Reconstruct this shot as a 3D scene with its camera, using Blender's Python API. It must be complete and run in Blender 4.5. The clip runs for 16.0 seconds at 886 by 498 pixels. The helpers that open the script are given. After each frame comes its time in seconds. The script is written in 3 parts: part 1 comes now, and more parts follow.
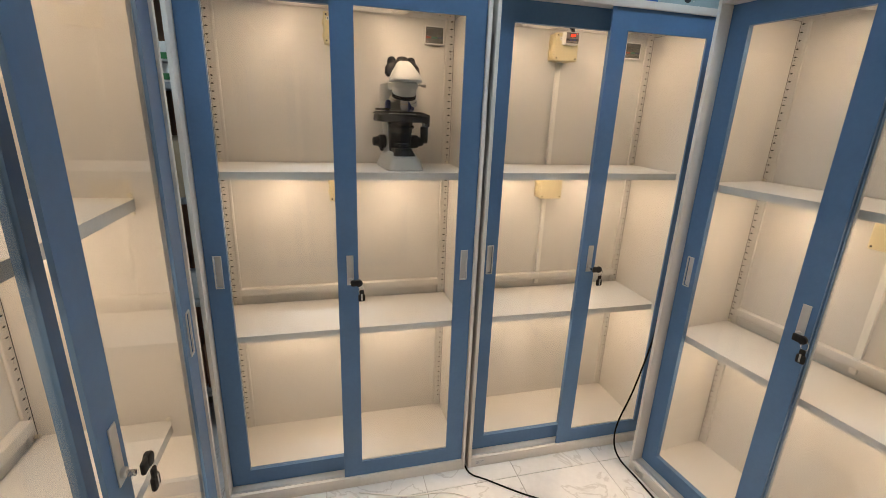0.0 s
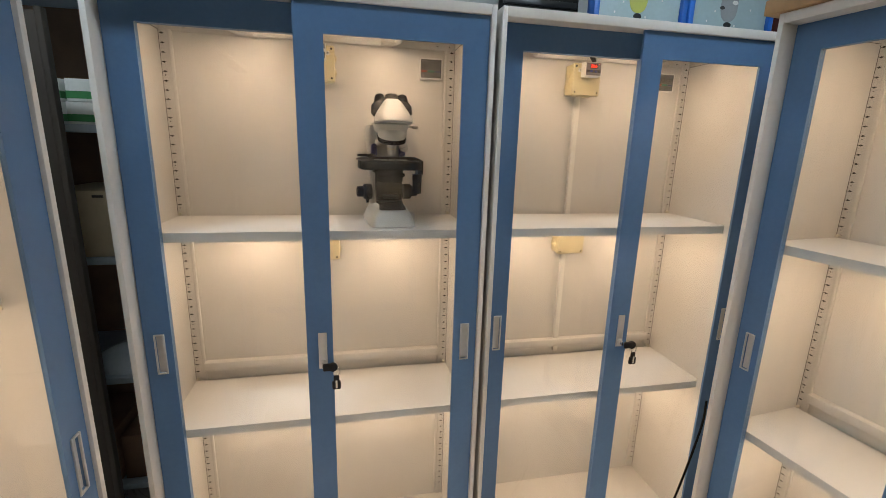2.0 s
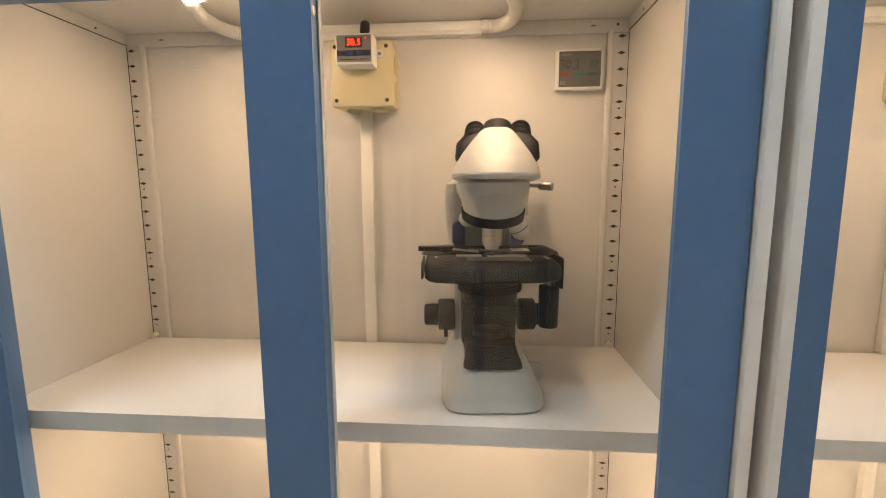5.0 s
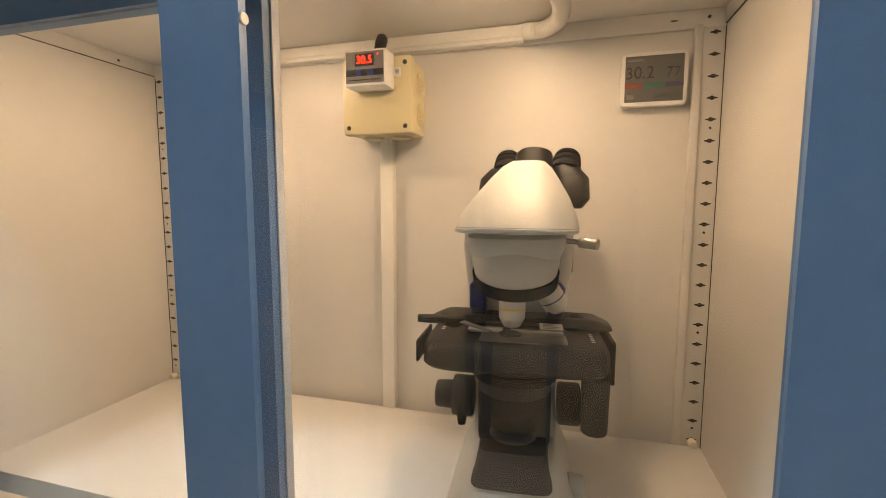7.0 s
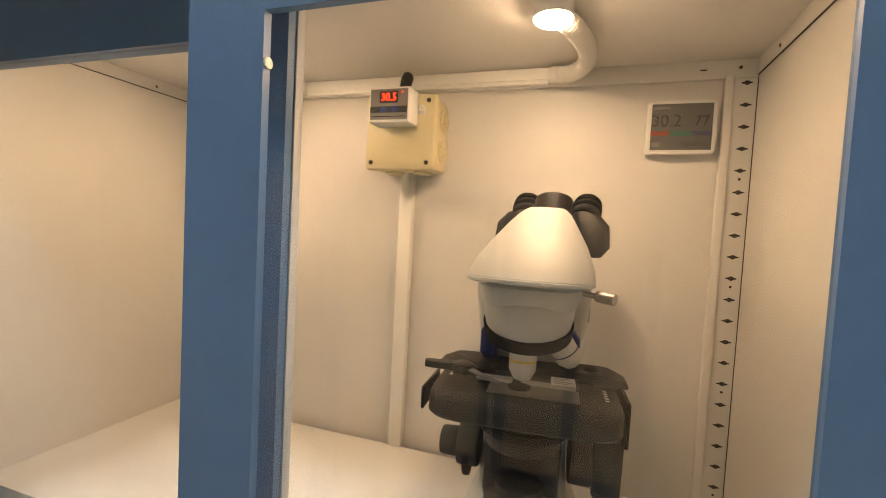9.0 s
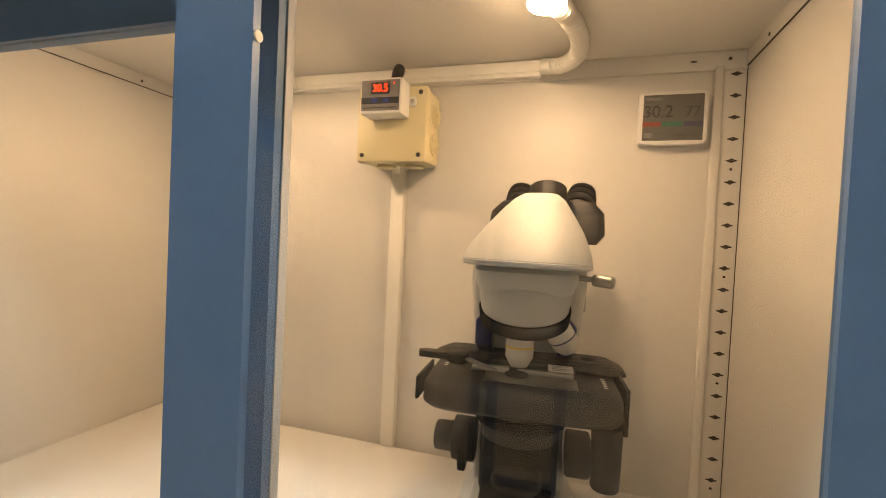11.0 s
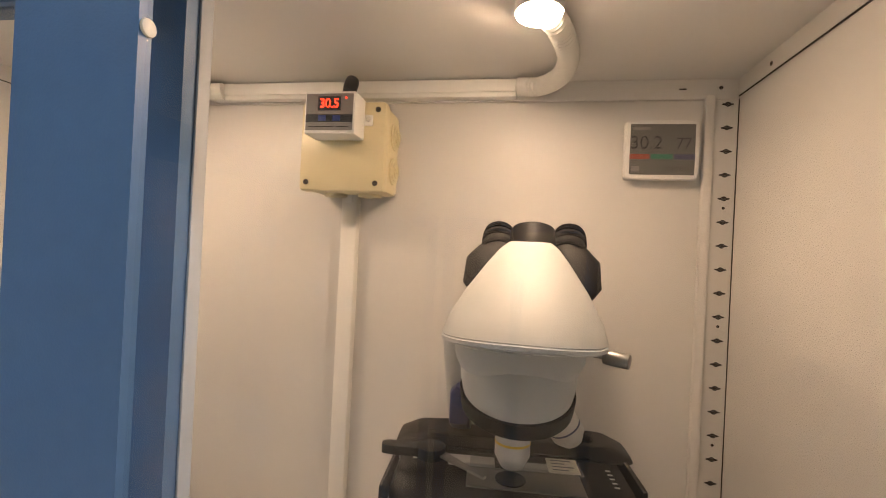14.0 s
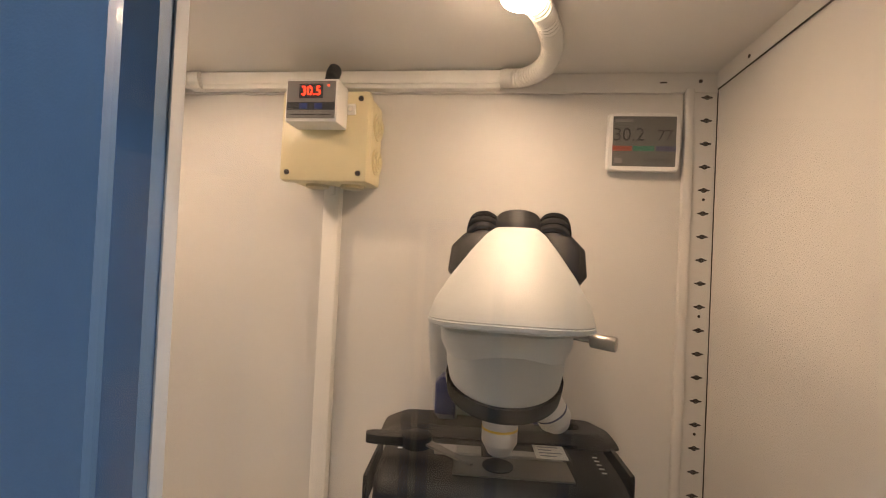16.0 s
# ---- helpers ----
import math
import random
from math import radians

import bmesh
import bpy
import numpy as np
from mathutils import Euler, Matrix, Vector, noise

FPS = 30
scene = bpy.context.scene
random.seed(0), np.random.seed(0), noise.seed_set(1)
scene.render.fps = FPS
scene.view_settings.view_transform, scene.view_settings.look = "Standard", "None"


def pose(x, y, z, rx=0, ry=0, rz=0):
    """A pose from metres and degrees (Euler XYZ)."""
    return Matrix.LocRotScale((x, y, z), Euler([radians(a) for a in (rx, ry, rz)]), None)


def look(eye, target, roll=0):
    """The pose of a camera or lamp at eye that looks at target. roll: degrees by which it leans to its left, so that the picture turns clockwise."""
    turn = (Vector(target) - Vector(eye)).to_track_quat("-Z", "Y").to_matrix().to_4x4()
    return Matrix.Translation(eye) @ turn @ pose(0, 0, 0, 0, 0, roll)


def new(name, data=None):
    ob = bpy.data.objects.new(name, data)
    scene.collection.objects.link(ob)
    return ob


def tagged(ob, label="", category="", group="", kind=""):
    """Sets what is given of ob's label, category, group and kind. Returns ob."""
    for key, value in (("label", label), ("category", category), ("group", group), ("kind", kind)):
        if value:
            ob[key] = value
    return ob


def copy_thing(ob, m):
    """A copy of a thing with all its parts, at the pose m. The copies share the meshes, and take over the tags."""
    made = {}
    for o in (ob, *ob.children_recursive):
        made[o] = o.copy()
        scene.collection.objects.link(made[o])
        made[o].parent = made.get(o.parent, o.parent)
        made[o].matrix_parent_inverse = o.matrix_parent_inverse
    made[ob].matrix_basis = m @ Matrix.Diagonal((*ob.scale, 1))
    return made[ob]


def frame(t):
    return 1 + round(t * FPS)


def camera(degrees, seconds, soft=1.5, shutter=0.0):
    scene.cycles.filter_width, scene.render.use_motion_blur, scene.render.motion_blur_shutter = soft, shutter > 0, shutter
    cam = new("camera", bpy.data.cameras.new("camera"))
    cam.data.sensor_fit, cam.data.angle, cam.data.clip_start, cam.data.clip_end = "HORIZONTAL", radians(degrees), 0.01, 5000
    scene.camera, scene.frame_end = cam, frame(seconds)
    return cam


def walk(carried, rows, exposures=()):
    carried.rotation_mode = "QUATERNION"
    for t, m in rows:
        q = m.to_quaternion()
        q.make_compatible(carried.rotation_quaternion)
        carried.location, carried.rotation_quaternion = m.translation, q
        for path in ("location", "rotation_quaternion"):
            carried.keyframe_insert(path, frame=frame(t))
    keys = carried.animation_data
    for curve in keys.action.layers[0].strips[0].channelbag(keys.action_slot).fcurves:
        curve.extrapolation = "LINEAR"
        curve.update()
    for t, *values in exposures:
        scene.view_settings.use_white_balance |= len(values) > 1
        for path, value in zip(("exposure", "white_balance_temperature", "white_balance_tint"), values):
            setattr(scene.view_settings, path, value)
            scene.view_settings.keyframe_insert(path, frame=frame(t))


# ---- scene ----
cam = camera(89.9, 16.0, soft=0.45)
PATH = [
    (0, (0.41, -1.324, 1.363), (0.904, 0.524, 0.777), 2.2),
    (0.5, (0.388, -1.297, 1.373), (0.888, 0.549, 0.788), 1.4),
    (1, (0.436, -1.205, 1.383), (0.934, 0.651, 0.828), 0.8),
    (1.5, (0.507, -1.11, 1.4), (0.929, 0.786, 0.922), 1.3),
    (2, (0.543, -1.06, 1.402), (0.958, 0.842, 0.943), 1.6),
    (2.5, (0.551, -0.992, 1.395), (0.956, 0.915, 0.945), 1.6),
    (3, (0.527, -0.837, 1.428), (0.933, 1.082, 1.034), 0.9),
    (3.5, (0.508, -0.716, 1.401), (0.917, 1.21, 1.053), 0.6),
    (4, (0.58, -0.575, 1.402), (0.698, 1.396, 1.081), 0.0),
    (4.2, (0.632, -0.51, 1.411), (0.617, 1.468, 1.118), -0.5),
    (6.3, (0.661, -0.259, 1.46), (0.364, 1.704, 1.218), -0.1),
    (6.5, (0.683, -0.233, 1.464), (0.295, 1.716, 1.241), -0.2),
    (7, (0.709, -0.209, 1.479), (0.177, 1.708, 1.278), 0.1),
    (7.5, (0.709, -0.205, 1.489), (0.116, 1.697, 1.31), 1.9),
    (8, (0.713, -0.2, 1.495), (0.105, 1.702, 1.377), 2.8),
    (8.5, (0.705, -0.199, 1.498), (0.106, 1.707, 1.392), 2.8),
    (9, (0.713, -0.198, 1.497), (0.086, 1.699, 1.4), 3.0),
    (11.3, (0.705, -0.189, 1.474), (0.132, 1.727, 1.439), 3.0),
    (11.5, (0.702, -0.171, 1.477), (0.144, 1.749, 1.453), 3.3),
    (12, (0.675, -0.13, 1.491), (0.267, 1.827, 1.491), 3.3),
    (12.5, (0.659, -0.123, 1.495), (0.283, 1.842, 1.491), 3.1),
    (13, (0.658, -0.119, 1.496), (0.282, 1.846, 1.499), 3.0),
    (13.5, (0.662, -0.113, 1.504), (0.287, 1.851, 1.5), 2.9),
    (14, (0.663, -0.114, 1.511), (0.318, 1.856, 1.518), 2.8),
    (14.5, (0.657, -0.112, 1.508), (0.32, 1.86, 1.528), 2.6),
    (15, (0.655, -0.109, 1.507), (0.347, 1.867, 1.525), 2.5),
    (15.5, (0.657, -0.109, 1.502), (0.367, 1.87, 1.53), 2.6),
    (16, (0.66, -0.109, 1.497), (0.396, 1.874, 1.527), 2.7),
]
walk(cam, [(t, look(eye, target, roll)) for t, eye, target, roll in PATH],
     exposures=[(0.0, -0.15, 6380, 9), (2.0, -0.13, 6450, 10), (4.0, 0.04, 6700, 12), (6.5, 0.1, 7350, 12), (9.0, 0.1, 7700, 12), (11.5, 0.1, 8250, 12), (12.5, 0.04, 7500, 13), (14.0, -0.04, 6650, 15), (16.0, -0.04, 6650, 15)])


# ---- world, lights, exposure ----
scene.view_settings.exposure = 0.0
world = bpy.data.worlds.new("room_air")
scene.world = world
world.use_nodes = True
world.node_tree.nodes["Background"].inputs[0].default_value = (0.55, 0.62, 0.75, 1)
world.node_tree.nodes["Background"].inputs[1].default_value = 0.02
BULB = 375.0      # glow of the lamp domes in the cabinets
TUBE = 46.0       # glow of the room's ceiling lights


# ---- materials ----
def material(name, colour, rough=0.5, metal=0.0, spec=0.5, vary=0.06, scale=6.0, bump=0.0, bump_scale=200.0, coat=0.0, fine=0.03):
    """A painted, moulded or metal surface: colour drift at two sizes, and a fine relief."""
    m = bpy.data.materials.new(name)
    m.use_nodes = True
    nt = m.node_tree
    b = nt.nodes["Principled BSDF"]
    b.inputs["Metallic"].default_value = metal
    b.inputs["Specular IOR Level"].default_value = spec
    b.inputs["Coat Weight"].default_value = coat
    tc = nt.nodes.new("ShaderNodeTexCoord")
    n1 = nt.nodes.new("ShaderNodeTexNoise")
    n1.inputs["Scale"].default_value, n1.inputs["Detail"].default_value = scale, 6
    n2 = nt.nodes.new("ShaderNodeTexNoise")
    n2.inputs["Scale"].default_value, n2.inputs["Detail"].default_value = scale * 14, 3
    nt.links.new(tc.outputs["Object"], n1.inputs["Vector"])
    nt.links.new(tc.outputs["Object"], n2.inputs["Vector"])
    ramp = nt.nodes.new("ShaderNodeMapRange")
    ramp.inputs["From Min"].default_value, ramp.inputs["From Max"].default_value = 0.3, 0.7
    ramp.inputs["To Min"].default_value, ramp.inputs["To Max"].default_value = 1 - vary, 1 + vary
    nt.links.new(n1.outputs["Fac"], ramp.inputs["Value"])
    ramp2 = nt.nodes.new("ShaderNodeMapRange")
    ramp2.inputs["From Min"].default_value, ramp2.inputs["From Max"].default_value = 0.3, 0.7
    ramp2.inputs["To Min"].default_value, ramp2.inputs["To Max"].default_value = 1 - fine, 1 + fine
    nt.links.new(n2.outputs["Fac"], ramp2.inputs["Value"])
    mul = nt.nodes.new("ShaderNodeMath")
    mul.operation = "MULTIPLY"
    nt.links.new(ramp.outputs[0], mul.inputs[0])
    nt.links.new(ramp2.outputs[0], mul.inputs[1])
    col = nt.nodes.new("ShaderNodeVectorMath")
    col.operation = "SCALE"
    col.inputs[0].default_value = colour
    nt.links.new(mul.outputs[0], col.inputs["Scale"])
    nt.links.new(col.outputs[0], b.inputs["Base Color"])
    rr = nt.nodes.new("ShaderNodeMapRange")
    rr.inputs["To Min"].default_value, rr.inputs["To Max"].default_value = max(0.02, rough - 0.08), min(1, rough + 0.08)
    nt.links.new(n1.outputs["Fac"], rr.inputs["Value"])
    nt.links.new(rr.outputs[0], b.inputs["Roughness"])
    if bump:
        n3 = nt.nodes.new("ShaderNodeTexNoise")
        n3.inputs["Scale"].default_value, n3.inputs["Detail"].default_value = bump_scale, 2
        nt.links.new(tc.outputs["Object"], n3.inputs["Vector"])
        bp = nt.nodes.new("ShaderNodeBump")
        bp.inputs["Strength"].default_value, bp.inputs["Distance"].default_value = bump, 0.001
        nt.links.new(n3.outputs["Fac"], bp.inputs["Height"])
        nt.links.new(bp.outputs[0], b.inputs["Normal"])
    return m


def glowing(name, colour, strength):
    m = bpy.data.materials.new(name)
    m.use_nodes = True
    b = m.node_tree.nodes["Principled BSDF"]
    b.inputs["Base Color"].default_value = (*[min(1, c) for c in colour], 1)
    b.inputs["Emission Color"].default_value = (*colour, 1)
    b.inputs["Emission Strength"].default_value = strength
    return m


def glass_pane(name):
    """Thin window glass: lets light straight through, with a mirror-like gloss that grows at grazing angles, and faint smears."""
    m = bpy.data.materials.new(name)
    m.use_nodes = True
    nt = m.node_tree
    nt.nodes.remove(nt.nodes["Principled BSDF"])
    out = nt.nodes["Material Output"]
    tr = nt.nodes.new("ShaderNodeBsdfTransparent")
    tr.inputs[0].default_value = (0.96, 0.97, 0.965, 1)
    gl = nt.nodes.new("ShaderNodeBsdfGlossy")
    gl.inputs["Roughness"].default_value = 0.015
    lw = nt.nodes.new("ShaderNodeLayerWeight")
    lw.inputs[0].default_value = 0.5
    pw = nt.nodes.new("ShaderNodeMath")
    pw.operation = "POWER"
    pw.inputs[1].default_value = 5.0
    fr = nt.nodes.new("ShaderNodeMapRange")
    fr.inputs["To Min"].default_value, fr.inputs["To Max"].default_value = 0.032, 1.0
    mix = nt.nodes.new("ShaderNodeMixShader")
    nt.links.new(lw.outputs["Facing"], pw.inputs[0])
    nt.links.new(pw.outputs[0], fr.inputs["Value"])
    nt.links.new(fr.outputs[0], mix.inputs[0])
    nt.links.new(tr.outputs[0], mix.inputs[1])
    nt.links.new(gl.outputs[0], mix.inputs[2])
    # thin film of wiped smears; its added haze lifts the blacks behind the glass
    tc = nt.nodes.new("ShaderNodeTexCoord")
    mp = nt.nodes.new("ShaderNodeMapping")
    mp.inputs["Scale"].default_value = (5.0, 5.0, 1.6)
    mp.inputs["Rotation"].default_value = (0.0, 0.5, 0.0)
    ns = nt.nodes.new("ShaderNodeTexNoise")
    ns.inputs["Scale"].default_value, ns.inputs["Detail"].default_value, ns.inputs["Distortion"].default_value = 2.4, 7, 0.7
    smear_haze = nt.nodes.new("ShaderNodeMapRange")
    smear_haze.inputs["From Min"].default_value, smear_haze.inputs["From Max"].default_value = 0.35, 0.75
    smear_haze.inputs["To Min"].default_value, smear_haze.inputs["To Max"].default_value = 0.001, 0.005
    film = nt.nodes.new("ShaderNodeBsdfTranslucent")
    film.inputs[0].default_value = (0.8, 0.8, 0.8, 1)
    mix2 = nt.nodes.new("ShaderNodeMixShader")
    nt.links.new(tc.outputs["Object"], mp.inputs["Vector"])
    nt.links.new(mp.outputs[0], ns.inputs["Vector"])
    nt.links.new(ns.outputs["Fac"], smear_haze.inputs["Value"])
    nt.links.new(smear_haze.outputs[0], mix2.inputs[0])
    nt.links.new(mix.outputs[0], mix2.inputs[1])
    nt.links.new(film.outputs[0], mix2.inputs[2])
    nt.links.new(mix2.outputs[0], out.inputs["Surface"])
    return m


M_CARCASS = material("light_grey_enamel", (0.665, 0.645, 0.61), 0.42, bump=0.035, bump_scale=800, vary=0.045, fine=0.02)
M_SHELF = material("shelf_enamel", (0.69, 0.685, 0.67), 0.38, bump=0.05, bump_scale=900, vary=0.03)
M_BLUE = material("blue_enamel", (0.085, 0.175, 0.33), 0.42, spec=0.4, bump=0.12, bump_scale=700, vary=0.05)
M_EDGE = material("grey_edge", (0.44, 0.47, 0.51), 0.5)
M_STEEL = material("brushed_steel", (0.62, 0.62, 0.61), 0.34, metal=0.9, vary=0.05)
M_SILVER = material("silver_plastic", (0.56, 0.56, 0.55), 0.42, metal=0.25)
M_DARK = material("dark_hole", (0.035, 0.028, 0.022), 0.8)
M_BLACK = material("black_plastic", (0.016, 0.0152, 0.0145), 0.55, spec=0.26, vary=0.1, scale=30)
M_RUBBER = material("black_rubber", (0.009, 0.009, 0.009), 0.85, spec=0.1)
M_KNURL = material("knurled_steel", (0.30, 0.29, 0.27), 0.4, metal=0.8)
M_WHITE = material("white_plastic", (0.78, 0.77, 0.74), 0.4)
M_SCOPE = material("white_microscope_paint", (0.49, 0.50, 0.485), 0.5, spec=0.35, bump=0.14, bump_scale=1300, vary=0.02)
M_CREAM = material("yellowed_cream_plastic", (0.66, 0.58, 0.36), 0.38, bump=0.08, bump_scale=1200)
M_TRUNK = material("white_pvc", (0.83, 0.81, 0.76), 0.38)
M_HOSE = material("pvc_hose", (0.72, 0.70, 0.65), 0.4)
M_STUD = material("ivory_plastic_stud", (0.78, 0.73, 0.60), 0.35)
M_LCD = material("lcd_grey", (0.125, 0.122, 0.112), 0.3, vary=0.03)
M_INK = material("lcd_ink", (0.035, 0.034, 0.032), 0.5)
M_PANEL = material("dark_film", (0.03, 0.032, 0.036), 0.3)
M_GREYFILM = material("grey_film", (0.22, 0.21, 0.20), 0.4)
M_BTN = material("blue_button", (0.03, 0.06, 0.25), 0.4)
M_RED = glowing("red_led", (1.0, 0.03, 0.008), 5.0)
M_BULB = glowing("warm_lamp_dome", (1.0, 0.705, 0.47), BULB)
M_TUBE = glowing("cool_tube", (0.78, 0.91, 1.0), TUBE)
M_BARR = material("lcd_red", (0.30, 0.07, 0.035), 0.5)
M_BARG = material("lcd_green", (0.04, 0.17, 0.11), 0.5)
M_BARB = material("lcd_blue", (0.07, 0.075, 0.13), 0.5)
M_OBJ = material("satin_objective", (0.62, 0.60, 0.56), 0.32, metal=0.35)
M_SCOPEBLUE = material("deep_blue_plastic", (0.02, 0.03, 0.16), 0.3)
M_CHROME = material("satin_chrome", (0.72, 0.71, 0.68), 0.25, metal=0.95)
M_YELLOW = material("yellow_ring", (0.75, 0.50, 0.05), 0.4)
M_LABEL = material("paper_label", (0.75, 0.75, 0.72), 0.6)
M_WALL = material("painted_plaster", (0.50, 0.53, 0.53), 0.7, bump=0.2, bump_scale=60, vary=0.05, scale=1.5)
M_CEIL = material("ceiling_paint", (0.70, 0.70, 0.69), 0.8, bump=0.2, bump_scale=60)
M_WOOD = material("tan_board", (0.42, 0.27, 0.13), 0.55, vary=0.15, scale=9)
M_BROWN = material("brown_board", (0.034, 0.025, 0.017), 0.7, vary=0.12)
M_CARD = material("beige_card", (0.50, 0.41, 0.27), 0.65, vary=0.1)
M_OLD = material("brown_carton", (0.22, 0.13, 0.08), 0.75, vary=0.2)
M_RACK = material("grey_blue_enamel", (0.35, 0.40, 0.45), 0.45)
M_GREEN = material("green_print", (0.06, 0.26, 0.09), 0.5)
M_LIME = material("lime_print", (0.42, 0.44, 0.10), 0.5)
M_PBLUE = material("bright_blue_plastic", (0.015, 0.12, 0.47), 0.3)
M_PALE = material("pale_blue_plastic", (0.36, 0.47, 0.50), 0.35)
M_GREY = material("mid_grey_print", (0.28, 0.30, 0.32), 0.5)
M_MAROON = material("maroon_cloth", (0.10, 0.02, 0.015), 0.8)
M_BAG = material("clear_bag", (0.55, 0.60, 0.62), 0.2)
M_GROUT = material("pale_grout", (0.42, 0.41, 0.39), 0.8)
M_GLASS = glass_pane("door_glass")
M_CLEAR = glass_pane("slide_glass")


def marble():
    m = material("white_marble_tile", (0.74, 0.75, 0.75), 0.14, vary=0.02, scale=3, coat=0.2)
    nt = m.node_tree
    b = nt.nodes["Principled BSDF"]
    src = b.inputs["Base Color"].links[0].from_socket
    tc = nt.nodes["Texture Coordinate"]
    info = nt.nodes.new("ShaderNodeObjectInfo")
    add = nt.nodes.new("ShaderNodeVectorMath")
    sc = nt.nodes.new("ShaderNodeVectorMath")
    sc.operation = "SCALE"
    sc.inputs[0].default_value = (7, 13, 5)
    nt.links.new(info.outputs["Random"], sc.inputs["Scale"])
    nt.links.new(tc.outputs["Object"], add.inputs[0])
    nt.links.new(sc.outputs[0], add.inputs[1])
    n = nt.nodes.new("ShaderNodeTexNoise")
    n.inputs["Scale"].default_value, n.inputs["Detail"].default_value, n.inputs["Distortion"].default_value = 3.2, 9, 1.6
    nt.links.new(add.outputs[0], n.inputs["Vector"])
    r = nt.nodes.new("ShaderNodeValToRGB")
    r.color_ramp.elements[0].position, r.color_ramp.elements[0].color = 0.485, (0, 0, 0, 1)
    r.color_ramp.elements[1].position, r.color_ramp.elements[1].color = 0.515, (0, 0, 0, 1)
    e = r.color_ramp.elements.new(0.5)
    e.color = (0.55, 0.55, 0.55, 1)
    nt.links.new(n.outputs["Fac"], r.inputs[0])
    mix = nt.nodes.new("ShaderNodeMix")
    mix.data_type = "RGBA"
    mix.inputs["B"].default_value = (0.42, 0.41, 0.40, 1)
    nt.links.new(r.outputs[0], mix.inputs["Factor"])
    nt.links.new(src, mix.inputs["A"])
    nt.links.new(mix.outputs["Result"], b.inputs["Base Color"])
    return m


M_MARBLE = marble()


# ---- mesh helpers ----
def add_box(bm, x0, x1, y0, y1, z0, z1, bevel=0.0, seg=2):
    c = bmesh.ops.create_cube(bm, size=1, matrix=Matrix.Translation(((x0 + x1) / 2, (y0 + y1) / 2, (z0 + z1) / 2)) @ Matrix.Diagonal((x1 - x0, y1 - y0, z1 - z0, 1)))
    if bevel:
        edges = {e for v in c["verts"] for e in v.link_edges}
        bmesh.ops.bevel(bm, geom=list(edges), offset=bevel, segments=seg, affect="EDGES", profile=0.5)
    return bm


def box(x0, x1, y0, y1, z0, z1, bevel=0.0, seg=2):
    return add_box(bmesh.new(), x0, x1, y0, y1, z0, z1, bevel, seg)


def add_cyl(bm, p, q, r, r2=None, seg=24, bevel=0.0):
    p, q = Vector(p), Vector(q)
    d = q - p
    m = Matrix.Translation((p + q) / 2) @ d.to_track_quat("Z", "Y").to_matrix().to_4x4()
    c = bmesh.ops.create_cone(bm, cap_ends=True, segments=seg, radius1=r, radius2=r if r2 is None else r2, depth=d.length, matrix=m)
    if bevel:
        rims = [e for e in {e for v in c["verts"] for e in v.link_edges} if any(len(f.verts) > 4 for f in e.link_faces)]
        bmesh.ops.bevel(bm, geom=rims, offset=bevel, segments=2, affect="EDGES", profile=0.5)
    return bm


def cyl(p, q, r, r2=None, seg=24, bevel=0.0):
    return add_cyl(bmesh.new(), p, q, r, r2, seg, bevel)


def oval(cx, cy, z, a, b, n=32, power=2.6, tilt=0.0):
    """A rounded-square ring at height z; tilt raises it towards +y."""
    pts = []
    for k in range(n):
        t = 2 * math.pi * k / n
        c, s = math.cos(t), math.sin(t)
        x = a * math.copysign(abs(c) ** (2 / power), c)
        y = b * math.copysign(abs(s) ** (2 / power), s)
        pts.append(Vector((cx + x, cy + y, z + tilt * y)))
    return pts


def loft(rings, caps=True):
    bm = bmesh.new()
    vs = [[bm.verts.new(p) for p in ring] for ring in rings]
    n = len(vs[0])
    for a, b in zip(vs, vs[1:]):
        for k in range(n):
            bm.faces.new((a[k], a[(k + 1) % n], b[(k + 1) % n], b[k]))
    if caps:
        bm.faces.new(list(reversed(vs[0])))
        bm.faces.new(vs[-1])
    bmesh.ops.recalc_face_normals(bm, faces=bm.faces)
    return bm


def tube(points, r, seg=12, ribs=0.0, step=0.004):
    """A round hose through smooth points; ribs makes it corrugated."""
    pts = [Vector(p) for p in points]
    pts = [2 * pts[0] - pts[1]] + pts + [2 * pts[-1] - pts[-2]]
    line = []
    for a, b, c, d in zip(pts, pts[1:], pts[2:], pts[3:]):
        n = max(2, int((c - b).length / step))
        for k in range(n):
            t = k / n
            line.append(0.5 * (2 * b + (c - a) * t + (2 * a - 5 * b + 4 * c - d) * t * t + (3 * b - a - 3 * c + d) * t ** 3))
    line.append(pts[-2])
    rings = []
    up = Vector((0.13, 0.21, 0.97))
    for k, p in enumerate(line):
        d = (line[min(k + 1, len(line) - 1)] - line[max(k - 1, 0)]).normalized()
        u = d.cross(up).normalized()
        v = d.cross(u)
        rr = r - (ribs if k % 2 else 0)
        rings.append([p + rr * (math.cos(2 * math.pi * j / seg) * u + math.sin(2 * math.pi * j / seg) * v) for j in range(seg)])
    return loft(rings)


def thing(name, m, label, category, group="", kind=""):
    ob = new(name)
    ob.empty_display_size = 0.05
    ob.matrix_world = m
    return tagged(ob, label, category, group, kind)


def mesh_of(name, bm, mat, smooth=True):
    me = bpy.data.meshes.new(name)
    bm.to_mesh(me)
    bm.free()
    me.materials.append(mat)
    if smooth:
        for p in me.polygons:
            p.use_smooth = True
        me.set_sharp_from_angle(angle=radians(35))
    return me


def part(name, bm, mat, parent, label="", smooth=True):
    ob = new(name, mesh_of(name, bm, mat, smooth))
    ob.parent = parent
    return tagged(ob, label)


